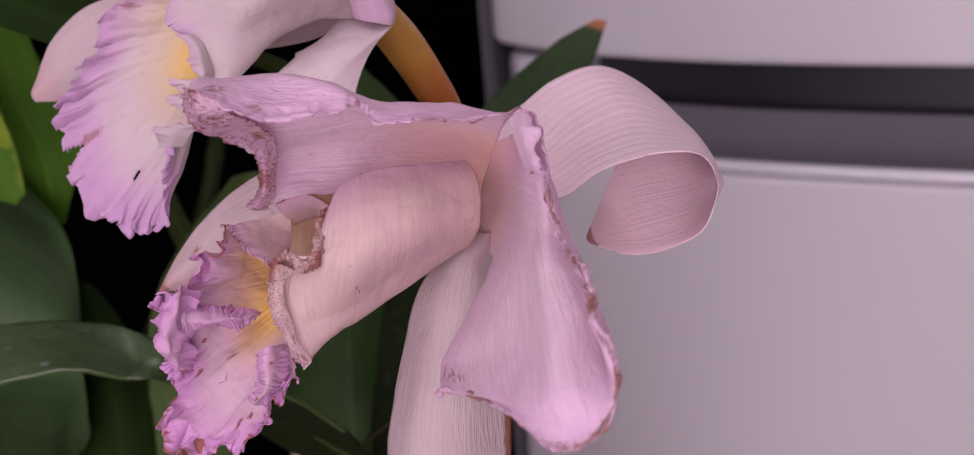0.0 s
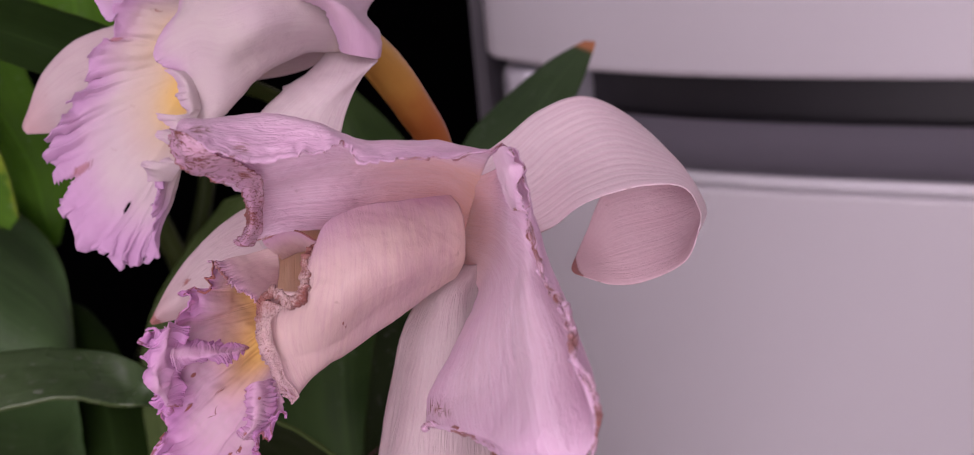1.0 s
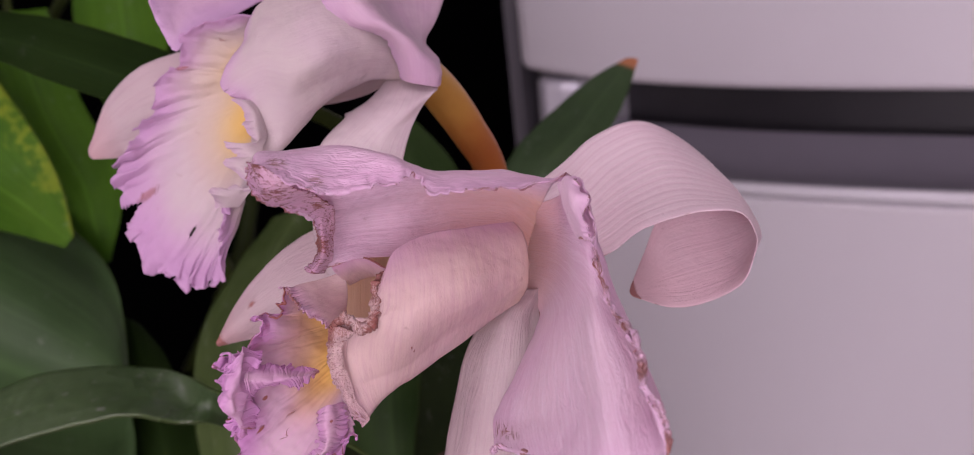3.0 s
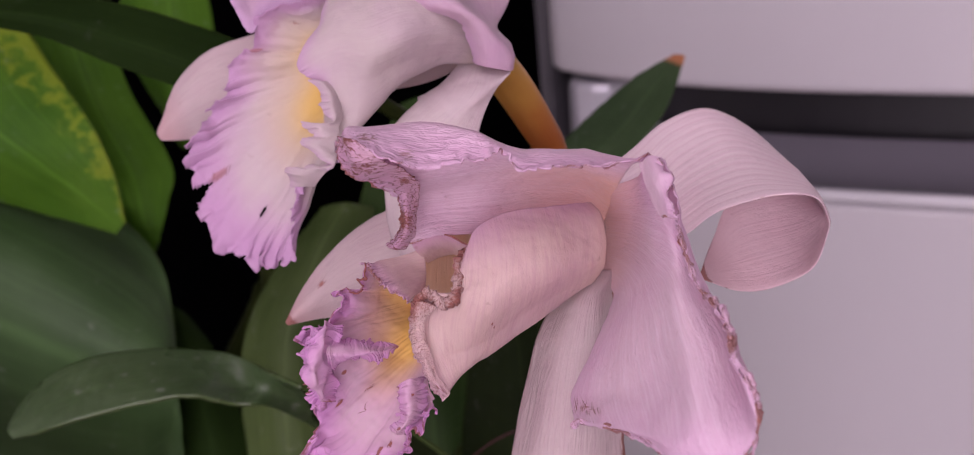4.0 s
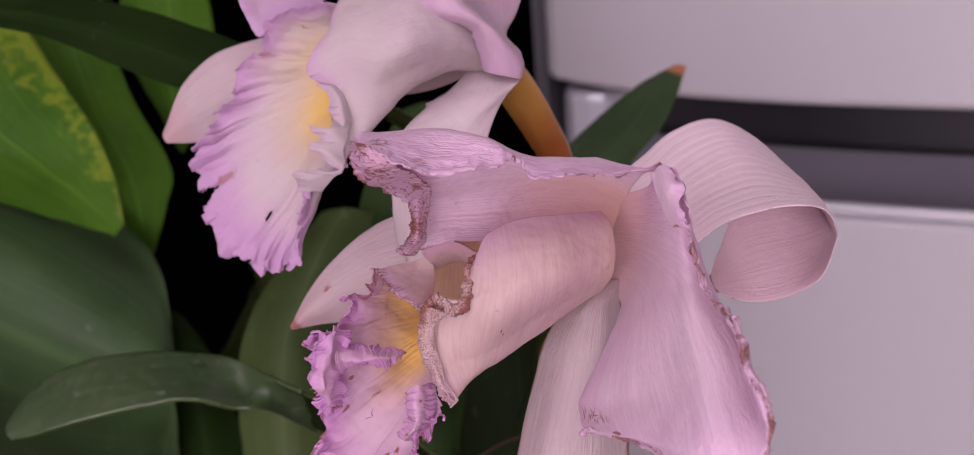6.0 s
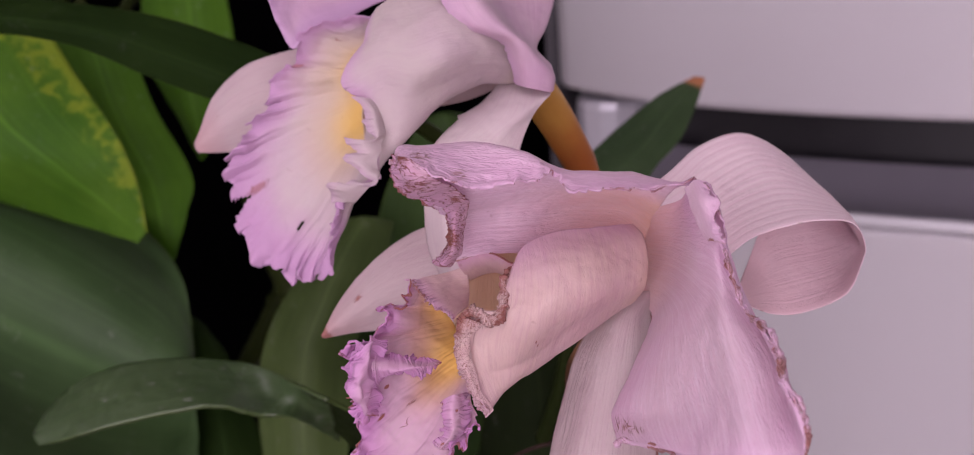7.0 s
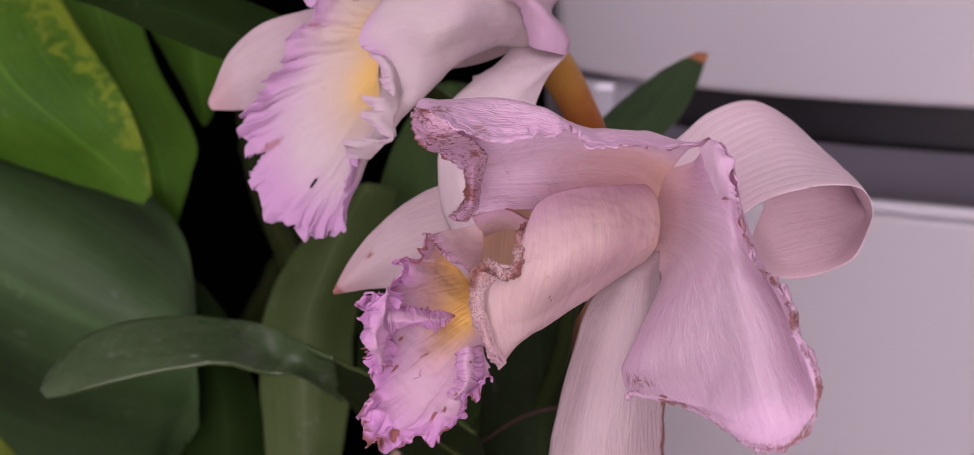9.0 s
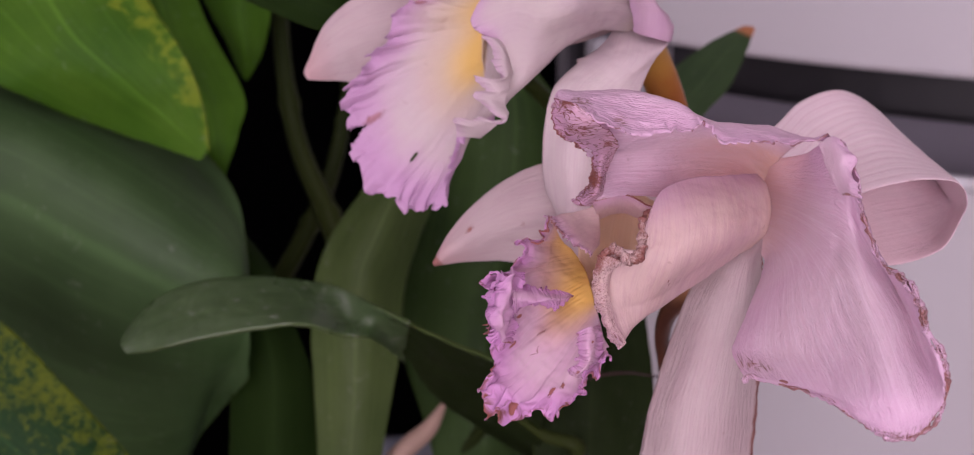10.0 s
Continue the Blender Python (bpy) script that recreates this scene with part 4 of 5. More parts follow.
front_lobe = fan([(-4.61, 1.20, -0.19), (-4.48, 1.60, -0.38), (-4.32, 1.90, -0.57), (-4.15, 2.00, -0.73), (-3.98, 1.90, -0.91), (-3.87, 1.70, -1.08), (-3.80, 1.40, -1.26), (-3.76, 1.10, -1.43), (-3.72, 0.90, -1.60), (-3.68, 0.70, -1.77), (-3.64, 0.50, -1.94), (-3.60, 0.35, -2.10), (-3.56, 0.20, -2.27), (-3.51, 0.10, -2.41), (-3.46, 0.00, -2.53)],
                 [(-4.86, 0.60, 0.04), (-4.98, 0.70, -0.50), (-5.32, 0.60, -0.52), (-5.37, 0.50, -1.04), (-5.86, 0.50, -1.25), (-5.96, 0.40, -1.67), (-5.87, 0.50, -2.42), (-5.79, 0.70, -2.87), (-6.01, 0.50, -3.51), (-5.53, 0.40, -4.13), (-4.91, 0.20, -4.03), (-4.28, -0.00, -3.86), (-3.96, -0.20, -3.33), (-3.68, -0.20, -2.93), (-3.49, -0.10, -2.62)], 0.12)
sheet_part("front_lobe", front_lobe, LIP_FRILL, flower, 640, 110, 0.025, "frilled magenta front lobe with a golden throat", ruffles=(("v1", 0.8, 0.04, 9, 0.2), ("v1", 0.34, 0.09, 19, 0.9), ("v1", 0.14, 0.03, 46, 0.9)), worn=(("v1", 0.09, 0.66), ("v1", 0.4, 0.36)), marks=((0.56, 0.45, 0.010, 0.05, 0.8), (0.60, 0.52, 0.010, 0.06, 0.7), (0.735, 0.80, 0.008, 0.06, 1.1), (0.75, 0.70, 0.006, 0.05, 1.0), (0.47, 0.93, 0.010, 0.06, 1.3), (0.88, 0.80, 0.010, 0.06, 1.1), (0.52, 0.80, 0.012, 0.04, 1.0), (0.43, 0.70, 0.008, 0.03, 1.1), (0.66, 0.90, 0.012, 0.05, 1.2), (0.38, 0.88, 0.010, 0.05, 1.2)), rim=(("v1", 0.42),), crumple=0.07, gold=lambda u, v: 1.15 * max(0.0, 1.0 - 1.45 * v) * math.exp(-(((u - 0.50) / 0.18) ** 2)) + 0.85 * max(0.0, 1 - 1.05 * v) * math.exp(-(((u - 0.16) / 0.22) ** 2)), seed=14, flutes=(30, 0.02, 0.1), frizz=(("v1", 0.45, 0.26, 2.0), ("v1", 0.26, 0.11, 4.6), ("v1", 0.12, 0.04, 9.0)))

s = Sheet()
s.row((-5.49, 0.50, -1.31), (-5.47, -0.10, -1.61), (-5.51, 0.20, -1.98))
s.row((-5.19, 0.60, -1.44), (-5.16, 0.00, -1.62), (-5.10, 0.30, -1.86))
s.row((-4.86, 0.70, -1.48), (-4.83, 0.15, -1.63), (-4.78, 0.40, -1.82))
s.row((-4.52, 0.80, -1.53), (-4.50, 0.30, -1.64), (-4.49, 0.50, -1.83))
s.row((-4.26, 0.80, -1.50), (-4.21, 0.60, -1.61), (-4.25, 0.65, -1.74))
sheet_part("frill", s, LIP_FRILL, flower, 60, 240, 0.025, "magenta frill folded over the lobe", ruffles=(("u1", 0.9, 0.05, 7, 0.8), ("u0", 0.5, 0.04, 9, 0.6), ("u1", 0.4, 0.03, 17, 0.6)), rim=(("u1", 1.0, 0.8), ("u0", 0.6)), worn=(("v1", 0.2, 0.5), ("u1", 0.2, 0.45)), seed=15, frizz=(("u1", 1.0, 0.16, 2.4), ("u1", 0.6, 0.08, 5.0), ("u0", 0.7, 0.10, 3.5)))

s = Sheet()
s.row((-5.31, 0.50, -1.11), (-5.58, -0.00, -1.06), (-5.83, 0.30, -1.16))
s.row((-5.25, 0.50, -1.40), (-5.58, -0.20, -1.38), (-5.99, 0.20, -1.56))
s.row((-5.30, 0.50, -1.77), (-5.60, -0.30, -1.76), (-5.92, 0.20, -1.85))
s.row((-5.36, 0.50, -2.13), (-5.61, -0.30, -2.08), (-5.85, 0.20, -2.17))
s.row((-5.37, 0.50, -2.39), (-5.63, -0.20, -2.38), (-5.94, 0.30, -2.49))
s.row((-5.41, 0.60, -2.68), (-5.59, 0.10, -2.64), (-5.72, 0.50, -2.74))
sheet_part("frill", s, LIP_FRILL, flower, 70, 300, 0.025, "crowded magenta frills at the lip's edge", ruffles=(("u1", 0.9, 0.05, 6, 1.0), ("u1", 0.4, 0.03, 17, 0.9), ("u0", 0.6, 0.06, 5, 0.9), ("u0", 0.3, 0.03, 15, 0.8)), rim=(("u1", 1.0, 1.0), ("u0", 0.9, 0.9)), worn=(("v1", 0.12, 0.7), ("u0", 0.15, 0.4)), seed=19, frizz=(("u1", 1.6, 0.32, 1.9), ("u1", 1.0, 0.13, 4.2), ("u0", 0.8, 0.16, 3.4), ("u1", 0.4, 0.05, 9.0)))

s = Sheet()
s.row((-3.63, 0.15, -2.14), (-3.86, -0.30, -2.11), (-4.05, -0.10, -2.26))
s.row((-3.59, 0.00, -2.41), (-3.85, -0.45, -2.41), (-4.07, -0.25, -2.46))
s.row((-3.61, -0.10, -2.71), (-3.86, -0.50, -2.68), (-4.08, -0.30, -2.74))
s.row((-3.77, -0.20, -2.96), (-3.95, -0.50, -2.91), (-4.12, -0.30, -2.94))
s.row((-3.97, -0.20, -3.23), (-4.08, -0.40, -3.12), (-4.19, -0.30, -3.05))
sheet_part("frill", s, LIP_FRILL, flower, 60, 200, 0.025, "mauve frill at the lobe's margin, spotted brown", ruffles=(("u1", 0.7, 0.06, 6, 0.7), ("u0", 0.5, 0.05, 8, 0.6), ("u0", 0.3, 0.025, 19, 0.6)), rim=(("u1", 0.8, 0.7), ("u0", 0.6, 0.6)), worn=(("u1", 0.2, 0.55), ("v1", 0.2, 0.6)), marks=((0.4, 0.25, 0.06, 0.03, 1.1), (0.6, 0.9, 0.12, 0.05, 1.3)), seed=16, frizz=(("u1", 0.9, 0.11, 2.6), ("u0", 0.6, 0.09, 4.0)))

# back flower
flower = framed(stalk("flower", [(-3.00, 6.00, 5.41), (-2.63, 6.90, 5.02), (-2.07, 7.95, 4.46), (-1.45, 8.70, 3.59), (-0.95, 9.45, 2.68)] + [(-0.42, 10.20, 0.48), (0.10, 10.50, -1.43), (0.38, 10.50, -3.17), (0.44, 11.40, -5.08), (0.49, 13.20, -8.03)], [0.40, 0.46, 0.50, 0.47, 0.42, 0.32, 0.24, 0.20, 0.18, 0.18], STALK_GOLD, None, "pink flower with a frilled mauve lip and golden stalk"), orchid)

s = Sheet()
s.row((-2.78, 5.70, 5.82), (-2.61, 5.10, 5.43), (-2.60, 4.95, 5.09), (-2.71, 5.04, 4.81), (-2.92, 5.40, 4.59), (-3.15, 6.30, 5.15), (-2.97, 6.30, 5.76))
s.row((-3.71, 4.80, 6.37), (-3.56, 4.05, 5.67), (-3.50, 3.90, 5.15), (-3.54, 4.20, 4.77), (-3.71, 4.95, 4.51), (-4.14, 6.30, 5.43), (-4.00, 6.00, 6.44))
s.row((-4.56, 4.50, 6.65), (-4.33, 3.60, 5.78), (-4.22, 3.36, 4.98), (-4.31, 3.75, 4.48), (-4.53, 4.50, 4.01), (-5.34, 6.30, 5.25), (-5.05, 6.00, 6.71))
s.row((-5.35, 4.50, 6.56), (-5.16, 3.60, 5.55), (-5.06, 3.30, 4.68), (-5.11, 3.60, 4.03), (-5.39, 4.26, 3.04), (-6.27, 6.00, 4.58), (-5.91, 5.70, 6.41))
s.row((-5.89, 4.56, 6.24), (-5.82, 3.90, 5.52), (-5.76, 3.60, 4.77), (-5.68, 3.75, 4.03), (-5.73, 4.14, 2.60), (-6.36, 5.70, 4.10), (-6.21, 5.55, 6.08))
s.row((-6.16, 4.65, 6.02), (-6.26, 4.14, 5.34), (-6.76, 3.90, 4.33), (-6.11, 3.90, 3.76), (-5.91, 4.05, 2.24), (-6.35, 5.25, 3.32), (-6.37, 5.55, 5.12))
sheet_part("lip", s, LIP_SOFT, flower, 130, 110, 0.035, "pale lip rolled into a tube", ruffles=(("v1", 0.08, 0.03, 7, 0.3), ("v1", 0.10, 0.09, 14, 0.8, (0.36, 0.72))), rim=(("v1", 0.14, 0.7),), seed=22, frizz=(("v1", 0.12, 0.08, 1.6),), gold=lambda u, v: 0.65 if u > 0.8 else max(0.0, 0.4 - 2.0 * v))

front_lobe = fan([(-6.08, 5.40, 5.84), (-6.13, 5.55, 5.57), (-6.17, 5.64, 5.28), (-6.20, 5.70, 5.02), (-6.21, 5.76, 4.78), (-6.22, 5.79, 4.56), (-6.23, 5.79, 4.33), (-6.24, 5.76, 4.11), (-6.22, 5.70, 3.88), (-6.20, 5.55, 3.67), (-6.15, 5.34, 3.48), (-6.10, 5.10, 3.28), (-6.04, 4.80, 3.07), (-5.98, 4.50, 2.86), (-5.91, 4.20, 2.64)],
                 [(-6.25, 4.95, 6.02), (-7.12, 5.16, 5.92), (-7.91, 5.40, 5.68), (-8.03, 5.64, 5.06), (-8.51, 5.70, 4.79), (-8.87, 6.00, 3.85), (-9.51, 6.15, 3.09), (-9.73, 6.30, 2.27), (-9.48, 6.30, 1.19), (-8.75, 6.15, 0.25), (-7.97, 5.85, -0.06), (-7.11, 5.40, 0.09), (-6.96, 4.95, 0.96), (-6.74, 4.50, 1.70), (-5.99, 4.05, 2.09)], 0.18)
sheet_part("front_lobe", front_lobe, LIP_SOFT, flower, 320, 100, 0.03, "mauve frilled front lobe with a yellow throat", flutes=(22, 0.07, 0.4), ruffles=(("v1", 0.8, 0.05, 13, 0.3, (0.22, 1.1)), ("v1", 0.42, 0.14, 20, 0.7, (0.24, 0.86)), ("v1", 0.12, 0.04, 47, 0.6, (0.26, 1.1)), ("v1", 0.16, 0.08, 60, 0.8, (0.80, 1.1))), rim=(("v1", 0.5),), marks=((0.13, 0.55, 0.012, 0.08, 1.0), (0.235, 0.93, 0.012, 0.10, 1.4), (0.545, 0.80, 0.012, 0.07, 1.2)), gold=lambda u, v: max(0.0, 1.15 - 1.75 * v) * math.exp(-(((u - 0.58) / 0.22) ** 2)) + max(0.0, 0.95 - 0.75 * v) * math.exp(-(((u - 0.22) / 0.20) ** 2)), seed=24, frizz=(("v1", 0.35, 0.16, 1.8), ("v1", 0.14, 0.08, 5.0)), trim=(lambda u, v: ((u - 0.655) / 0.005) ** 2 + ((v - 0.70) / 0.04) ** 2 < 1, lambda u, v: np.abs(u - 0.545) < 0.014 * (v - 0.84) / 0.16))

s = Sheet()
s.row((-5.99, 3.90, 4.02), (-6.17, 3.70, 3.99), (-6.45, 3.75, 4.01))
s.row((-5.83, 3.90, 3.77), (-5.94, 3.60, 3.70), (-6.16, 3.70, 3.68))
s.row((-5.75, 3.80, 3.45), (-5.88, 3.50, 3.41), (-6.14, 3.60, 3.37))
s.row((-5.70, 3.70, 3.17), (-5.81, 3.45, 3.11), (-5.95, 3.50, 3.06))
s.row((-5.76, 3.60, 2.96), (-6.12, 3.35, 2.96), (-6.52, 3.45, 3.01))
s.row((-5.75, 3.50, 2.79), (-5.95, 3.35, 2.77), (-6.24, 3.45, 2.76))
s.row((-5.81, 3.40, 2.61), (-6.18, 3.25, 2.58), (-6.57, 3.35, 2.62))
s.row((-5.79, 3.30, 2.41), (-5.98, 3.15, 2.37), (-6.17, 3.25, 2.35))
s.row((-5.74, 3.10, 2.21), (-5.77, 2.95, 2.10), (-5.80, 3.00, 1.99))
s.row((-6.03, 3.30, 1.92), (-6.41, 3.40, 1.97), (-6.83, 3.70, 2.08))
s.row((-6.31, 3.80, 1.71), (-6.53, 3.80, 1.71), (-6.83, 3.95, 1.73))
sheet_part("frill", s, LIP_SOFT, flower, 40, 240, 0.03, "mauve looped frill of the tube's margin", ruffles=(("u1", 0.6, 0.06, 11, 0.8),), rim=(("u1", 0.7, 0.5),), seed=29, frizz=(("u1", 0.7, 0.06, 2.4),))

s = Sheet()
s.row((-2.86, 6.60, 5.38), (-2.90, 6.60, 5.05), (-3.04, 6.60, 4.74))
s.row((-4.21, 7.35, 5.90), (-4.17, 7.05, 5.08), (-4.16, 7.20, 4.35))
s.row((-5.65, 7.65, 6.07), (-5.59, 7.35, 5.09), (-5.58, 7.50, 4.13))
s.row((-7.13, 8.10, 6.03), (-7.06, 7.80, 4.95), (-7.07, 8.10, 3.80))
s.row((-8.62, 8.40, 5.72), (-8.45, 8.10, 4.64), (-8.39, 8.40, 3.39))
s.row((-9.77, 8.55, 5.35), (-9.51, 8.25, 4.31), (-9.37, 8.55, 3.09))
s.row((-10.56, 8.55, 4.56), (-10.30, 8.25, 3.81), (-10.10, 8.55, 3.09))
s.row((-10.98, 8.40, 3.33), (-10.98, 8.34, 3.16), (-10.91, 8.34, 3.03))
sheet_part("sepal", s, SEPAL, flower, 40, 90, 0.04, "pale veined sepal", rim=(("v1", 0.2),), seed=25)

s = Sheet()
s.row((-3.22, 5.55, 4.63), (-2.92, 5.40, 4.62), (-2.59, 5.25, 4.58), (-2.33, 5.10, 4.49))
s.row((-3.56, 5.10, 4.10), (-3.07, 4.50, 4.04), (-2.57, 4.35, 4.07), (-2.03, 4.50, 4.27))
s.row((-4.03, 4.80, 3.72), (-3.32, 4.05, 3.62), (-2.76, 3.90, 3.62), (-2.35, 4.20, 3.88))
s.row((-4.63, 4.50, 3.03), (-3.99, 3.90, 2.92), (-3.35, 3.75, 2.93), (-2.67, 3.90, 3.07))
s.row((-4.81, 4.35, 1.91), (-4.22, 3.60, 1.85), (-3.58, 3.45, 1.75), (-2.91, 3.75, 1.82))
s.row((-4.70, 4.35, 0.82), (-4.22, 3.45, 0.71), (-3.64, 3.45, 0.61), (-3.09, 3.90, 0.65))
s.row((-4.32, 4.20, -0.03), (-4.06, 3.60, -0.21), (-3.70, 3.60, -0.33), (-3.38, 3.90, -0.24))
s.row((-3.83, 4.20, -0.65), (-3.74, 3.90, -0.67), (-3.63, 3.90, -0.67), (-3.53, 4.05, -0.61))
sheet_part("sepal", s, SEPAL_WHITE, flower, 40, 100, 0.04, "white-pink sepal hanging down", seed=26, spikes=(("u0", 0.285, 0.02, 0.18),))

s = Sheet()
s.row((-2.84, 4.65, 4.49), (-2.65, 4.35, 4.39), (-2.36, 4.20, 4.31), (-2.01, 4.35, 4.29), (-1.97, 4.65, 4.52))
s.row((-2.94, 4.35, 4.95), (-2.65, 4.05, 4.84), (-2.30, 4.05, 4.78), (-1.98, 4.35, 4.69), (-2.05, 4.95, 5.02))
s.row((-3.23, 4.05, 5.39), (-2.94, 3.75, 5.35), (-2.59, 3.90, 5.27), (-2.43, 4.65, 5.25), (-2.36, 5.55, 5.48))
s.row((-3.99, 3.75, 5.55), (-3.63, 3.54, 5.65), (-3.23, 3.75, 5.76), (-2.92, 5.25, 5.96), (-2.08, 6.30, 6.24))
s.row((-4.53, 3.75, 6.15), (-4.06, 3.54, 6.19), (-3.66, 3.75, 6.34), (-3.25, 5.70, 6.85), (-1.91, 6.90, 7.12))
s.row((-4.98, 4.20, 7.22), (-4.47, 3.90, 7.31), (-4.00, 4.20, 7.53), (-3.46, 6.30, 8.18), (-2.09, 7.20, 8.26))
s.row((-4.92, 5.40, 8.97), (-4.46, 5.10, 9.04), (-4.04, 5.40, 9.28), (-3.49, 6.30, 9.55), (-2.90, 6.90, 9.57))
sheet_part("petal", s, PETAL_SOFT, flower, 80, 110, 0.035, "mauve petal with a folded margin", ruffles=(("u0", 0.06, 0.02, 22, 0.3),), rim=(("u0", 0.3, 0.5),), seed=27, frizz=(("u0", 0.15, 0.06, 2.0),))

s = Sheet()
s.row((-4.31, 6.00, 6.88), (-4.17, 6.00, 7.19), (-4.04, 6.30, 7.56))
s.row((-5.51, 6.00, 6.82), (-5.78, 6.90, 7.96), (-5.65, 6.90, 8.73))
s.row((-6.79, 5.70, 6.14), (-7.16, 6.90, 7.61), (-6.95, 7.20, 9.41))
s.row((-7.72, 5.55, 5.75), (-8.12, 6.30, 7.16), (-8.14, 6.90, 9.14))
s.row((-7.98, 5.40, 5.32), (-8.52, 5.70, 6.58), (-8.83, 6.30, 8.06))
s.row((-8.17, 5.40, 5.35), (-8.77, 5.55, 6.69), (-8.91, 6.00, 7.53))
sheet_part("petal", s, PETAL_SOFT, flower, 60, 90, 0.035, "mauve upper petal", ruffles=(("v1", 0.1, 0.03, 8, 0.3),), rim=(("u0", 0.3), ("v1", 0.5)), seed=28, frizz=(("v1", 0.2, 0.10, 2.5),))

# leaves of the orchid
def to_local(x, y, z):
    """A world place, in centimetres of FRAME."""
    return np.array(FRAME.inverted() @ Vector((x, y, z))) * 100


def leaf(sheet, material, label, root, nu=31, nv=70, thick=0.12, seed=1, worn=(), ruffles=(), base=0, radius=0.28):
    foot = to_local(root.location.x + 0.02 * math.sin(seed * 2.4), root.location.y + 0.02 * math.cos(seed * 1.7), root.location.z)
    row = np.array(sheet.rows[base], float)
    start, second = row.mean(0), np.array(sheet.rows[1 if base == 0 else -2], float).mean(0)
    out = start + (start - second) / (np.linalg.norm(start - second) + 1e-6) * 1.5
    bend = (out * 0.55 + foot * 0.45) + np.array((0.0, 2.0, 0.0))
    framed(stalk("stem" if root.name.startswith("cattleya") else "petiole", [second, start, out, bend, foot], [0.05, radius * 0.7, radius, radius, radius * 1.2], STALK_GREEN, None), root)
    return framed(sheet_part("leaf", sheet, material, None, nu, nv, thick, label, crumple=0.05, seed=seed, worn=worn, ruffles=ruffles), root)


s = Sheet()
s.row((-7.84, 11.40, -3.51), (-7.99, 14.20, -4.38), (-8.10, 16.50, -5.31))
s.row((-8.84, 12.20, -3.18), (-8.90, 12.60, -3.74), (-8.94, 12.60, -4.19))
s.row((-9.82, 13.20, -2.89), (-9.82, 12.80, -3.57), (-9.79, 12.00, -4.08))
s.row((-11.00, 13.60, -2.73), (-10.93, 12.40, -3.39), (-10.91, 11.50, -3.81))
s.row((-12.32, 13.50, -2.66), (-12.19, 12.20, -3.39), (-12.18, 11.30, -3.96))
s.row((-13.78, 13.30, -2.81), (-13.58, 12.10, -3.63), (-13.49, 11.30, -4.30))
s.row((-14.92, 13.10, -3.18), (-14.58, 12.00, -3.97), (-14.36, 11.30, -4.56))
s.row((-15.79, 12.80, -3.82), (-15.42, 12.00, -4.39), (-15.10, 11.50, -4.82))
s.row((-16.27, 12.30, -4.76), (-16.17, 12.10, -4.91), (-15.99, 12.00, -5.07))
framed(sheet_part("leaf", s, LEAF, None, 31, 110, 0.12, "green strap leaf with pale dusting and painted gloss, arching forward", crumple=0.05, seed=31), orchid)

s = Sheet()
s.row((-3.73, 11.50, -5.40), (-3.38, 17.00, -7.38), (-3.08, 22.00, -9.44))
s.row((-5.26, 11.20, -4.41), (-5.17, 16.60, -6.26), (-5.15, 21.00, -8.18))
s.row((-6.69, 11.20, -3.94), (-6.78, 15.50, -5.37), (-6.89, 19.00, -6.81))
s.row((-7.70, 11.60, -3.55), (-7.83, 14.00, -4.35), (-7.93, 16.20, -5.18))
s.row((-8.23, 12.00, -3.38), (-8.38, 13.60, -4.00), (-8.47, 14.80, -4.61))
# Same leaf as the strap blade; its shaded underside is put into the colour.
leaf(s, LEAF_SHADE, "base of the strap leaf, coloured dark for shade", orchid, 31, 60, seed=38)

s = Sheet()
s.row((-7.65, 12.60, 5.35), (-8.27, 12.00, 4.73), (-8.96, 12.00, 4.36))
s.row((-9.64, 12.60, 6.11), (-10.40, 12.00, 5.30), (-11.43, 12.30, 4.87))
s.row((-12.44, 12.90, 7.10), (-12.99, 12.30, 6.17), (-13.59, 12.60, 5.61))
s.row((-15.38, 13.50, 7.69), (-15.53, 12.90, 6.94), (-15.98, 13.20, 6.52))
s.row((-18.40, 14.10, 7.93), (-18.51, 13.50, 7.29), (-18.99, 13.80, 6.93))
s.row((-21.48, 14.70, 7.60), (-21.52, 14.40, 7.17), (-21.70, 14.40, 6.79))
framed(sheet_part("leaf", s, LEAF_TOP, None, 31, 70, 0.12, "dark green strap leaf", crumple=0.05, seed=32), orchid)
framed(stalk("stem", [(-9.2, 12.2, 5.1), (-8.2, 12.5, 4.9), (-5.6, 14.0, 4.4), (-2.6, 16.0, 1.6), (-1.2, 18.0, -4.0), to_local(-0.09, 0.45, 1.12)], [0.05, 0.20, 0.24, 0.26, 0.28, 0.34], STALK_GREEN, None), orchid)

s = Sheet()
s.row((-9.18, 24.40, 1.79), (-8.22, 23.80, 1.96), (-7.27, 24.40, 1.81))
s.row((-10.21, 23.60, 0.28), (-8.90, 22.80, 0.49), (-7.50, 23.60, 0.24))
s.row((-11.23, 23.20, -1.44), (-9.55, 22.20, -1.28), (-8.07, 23.20, -1.44))
s.row((-11.79, 23.00, -3.11), (-10.09, 22.00, -3.03), (-8.47, 23.00, -3.33))
s.row((-11.79, 22.80, -5.42), (-10.11, 22.00, -5.33), (-8.48, 22.90, -5.66))
s.row((-11.49, 22.80, -7.74), (-10.01, 22.20, -7.65), (-8.69, 22.80, -7.77))
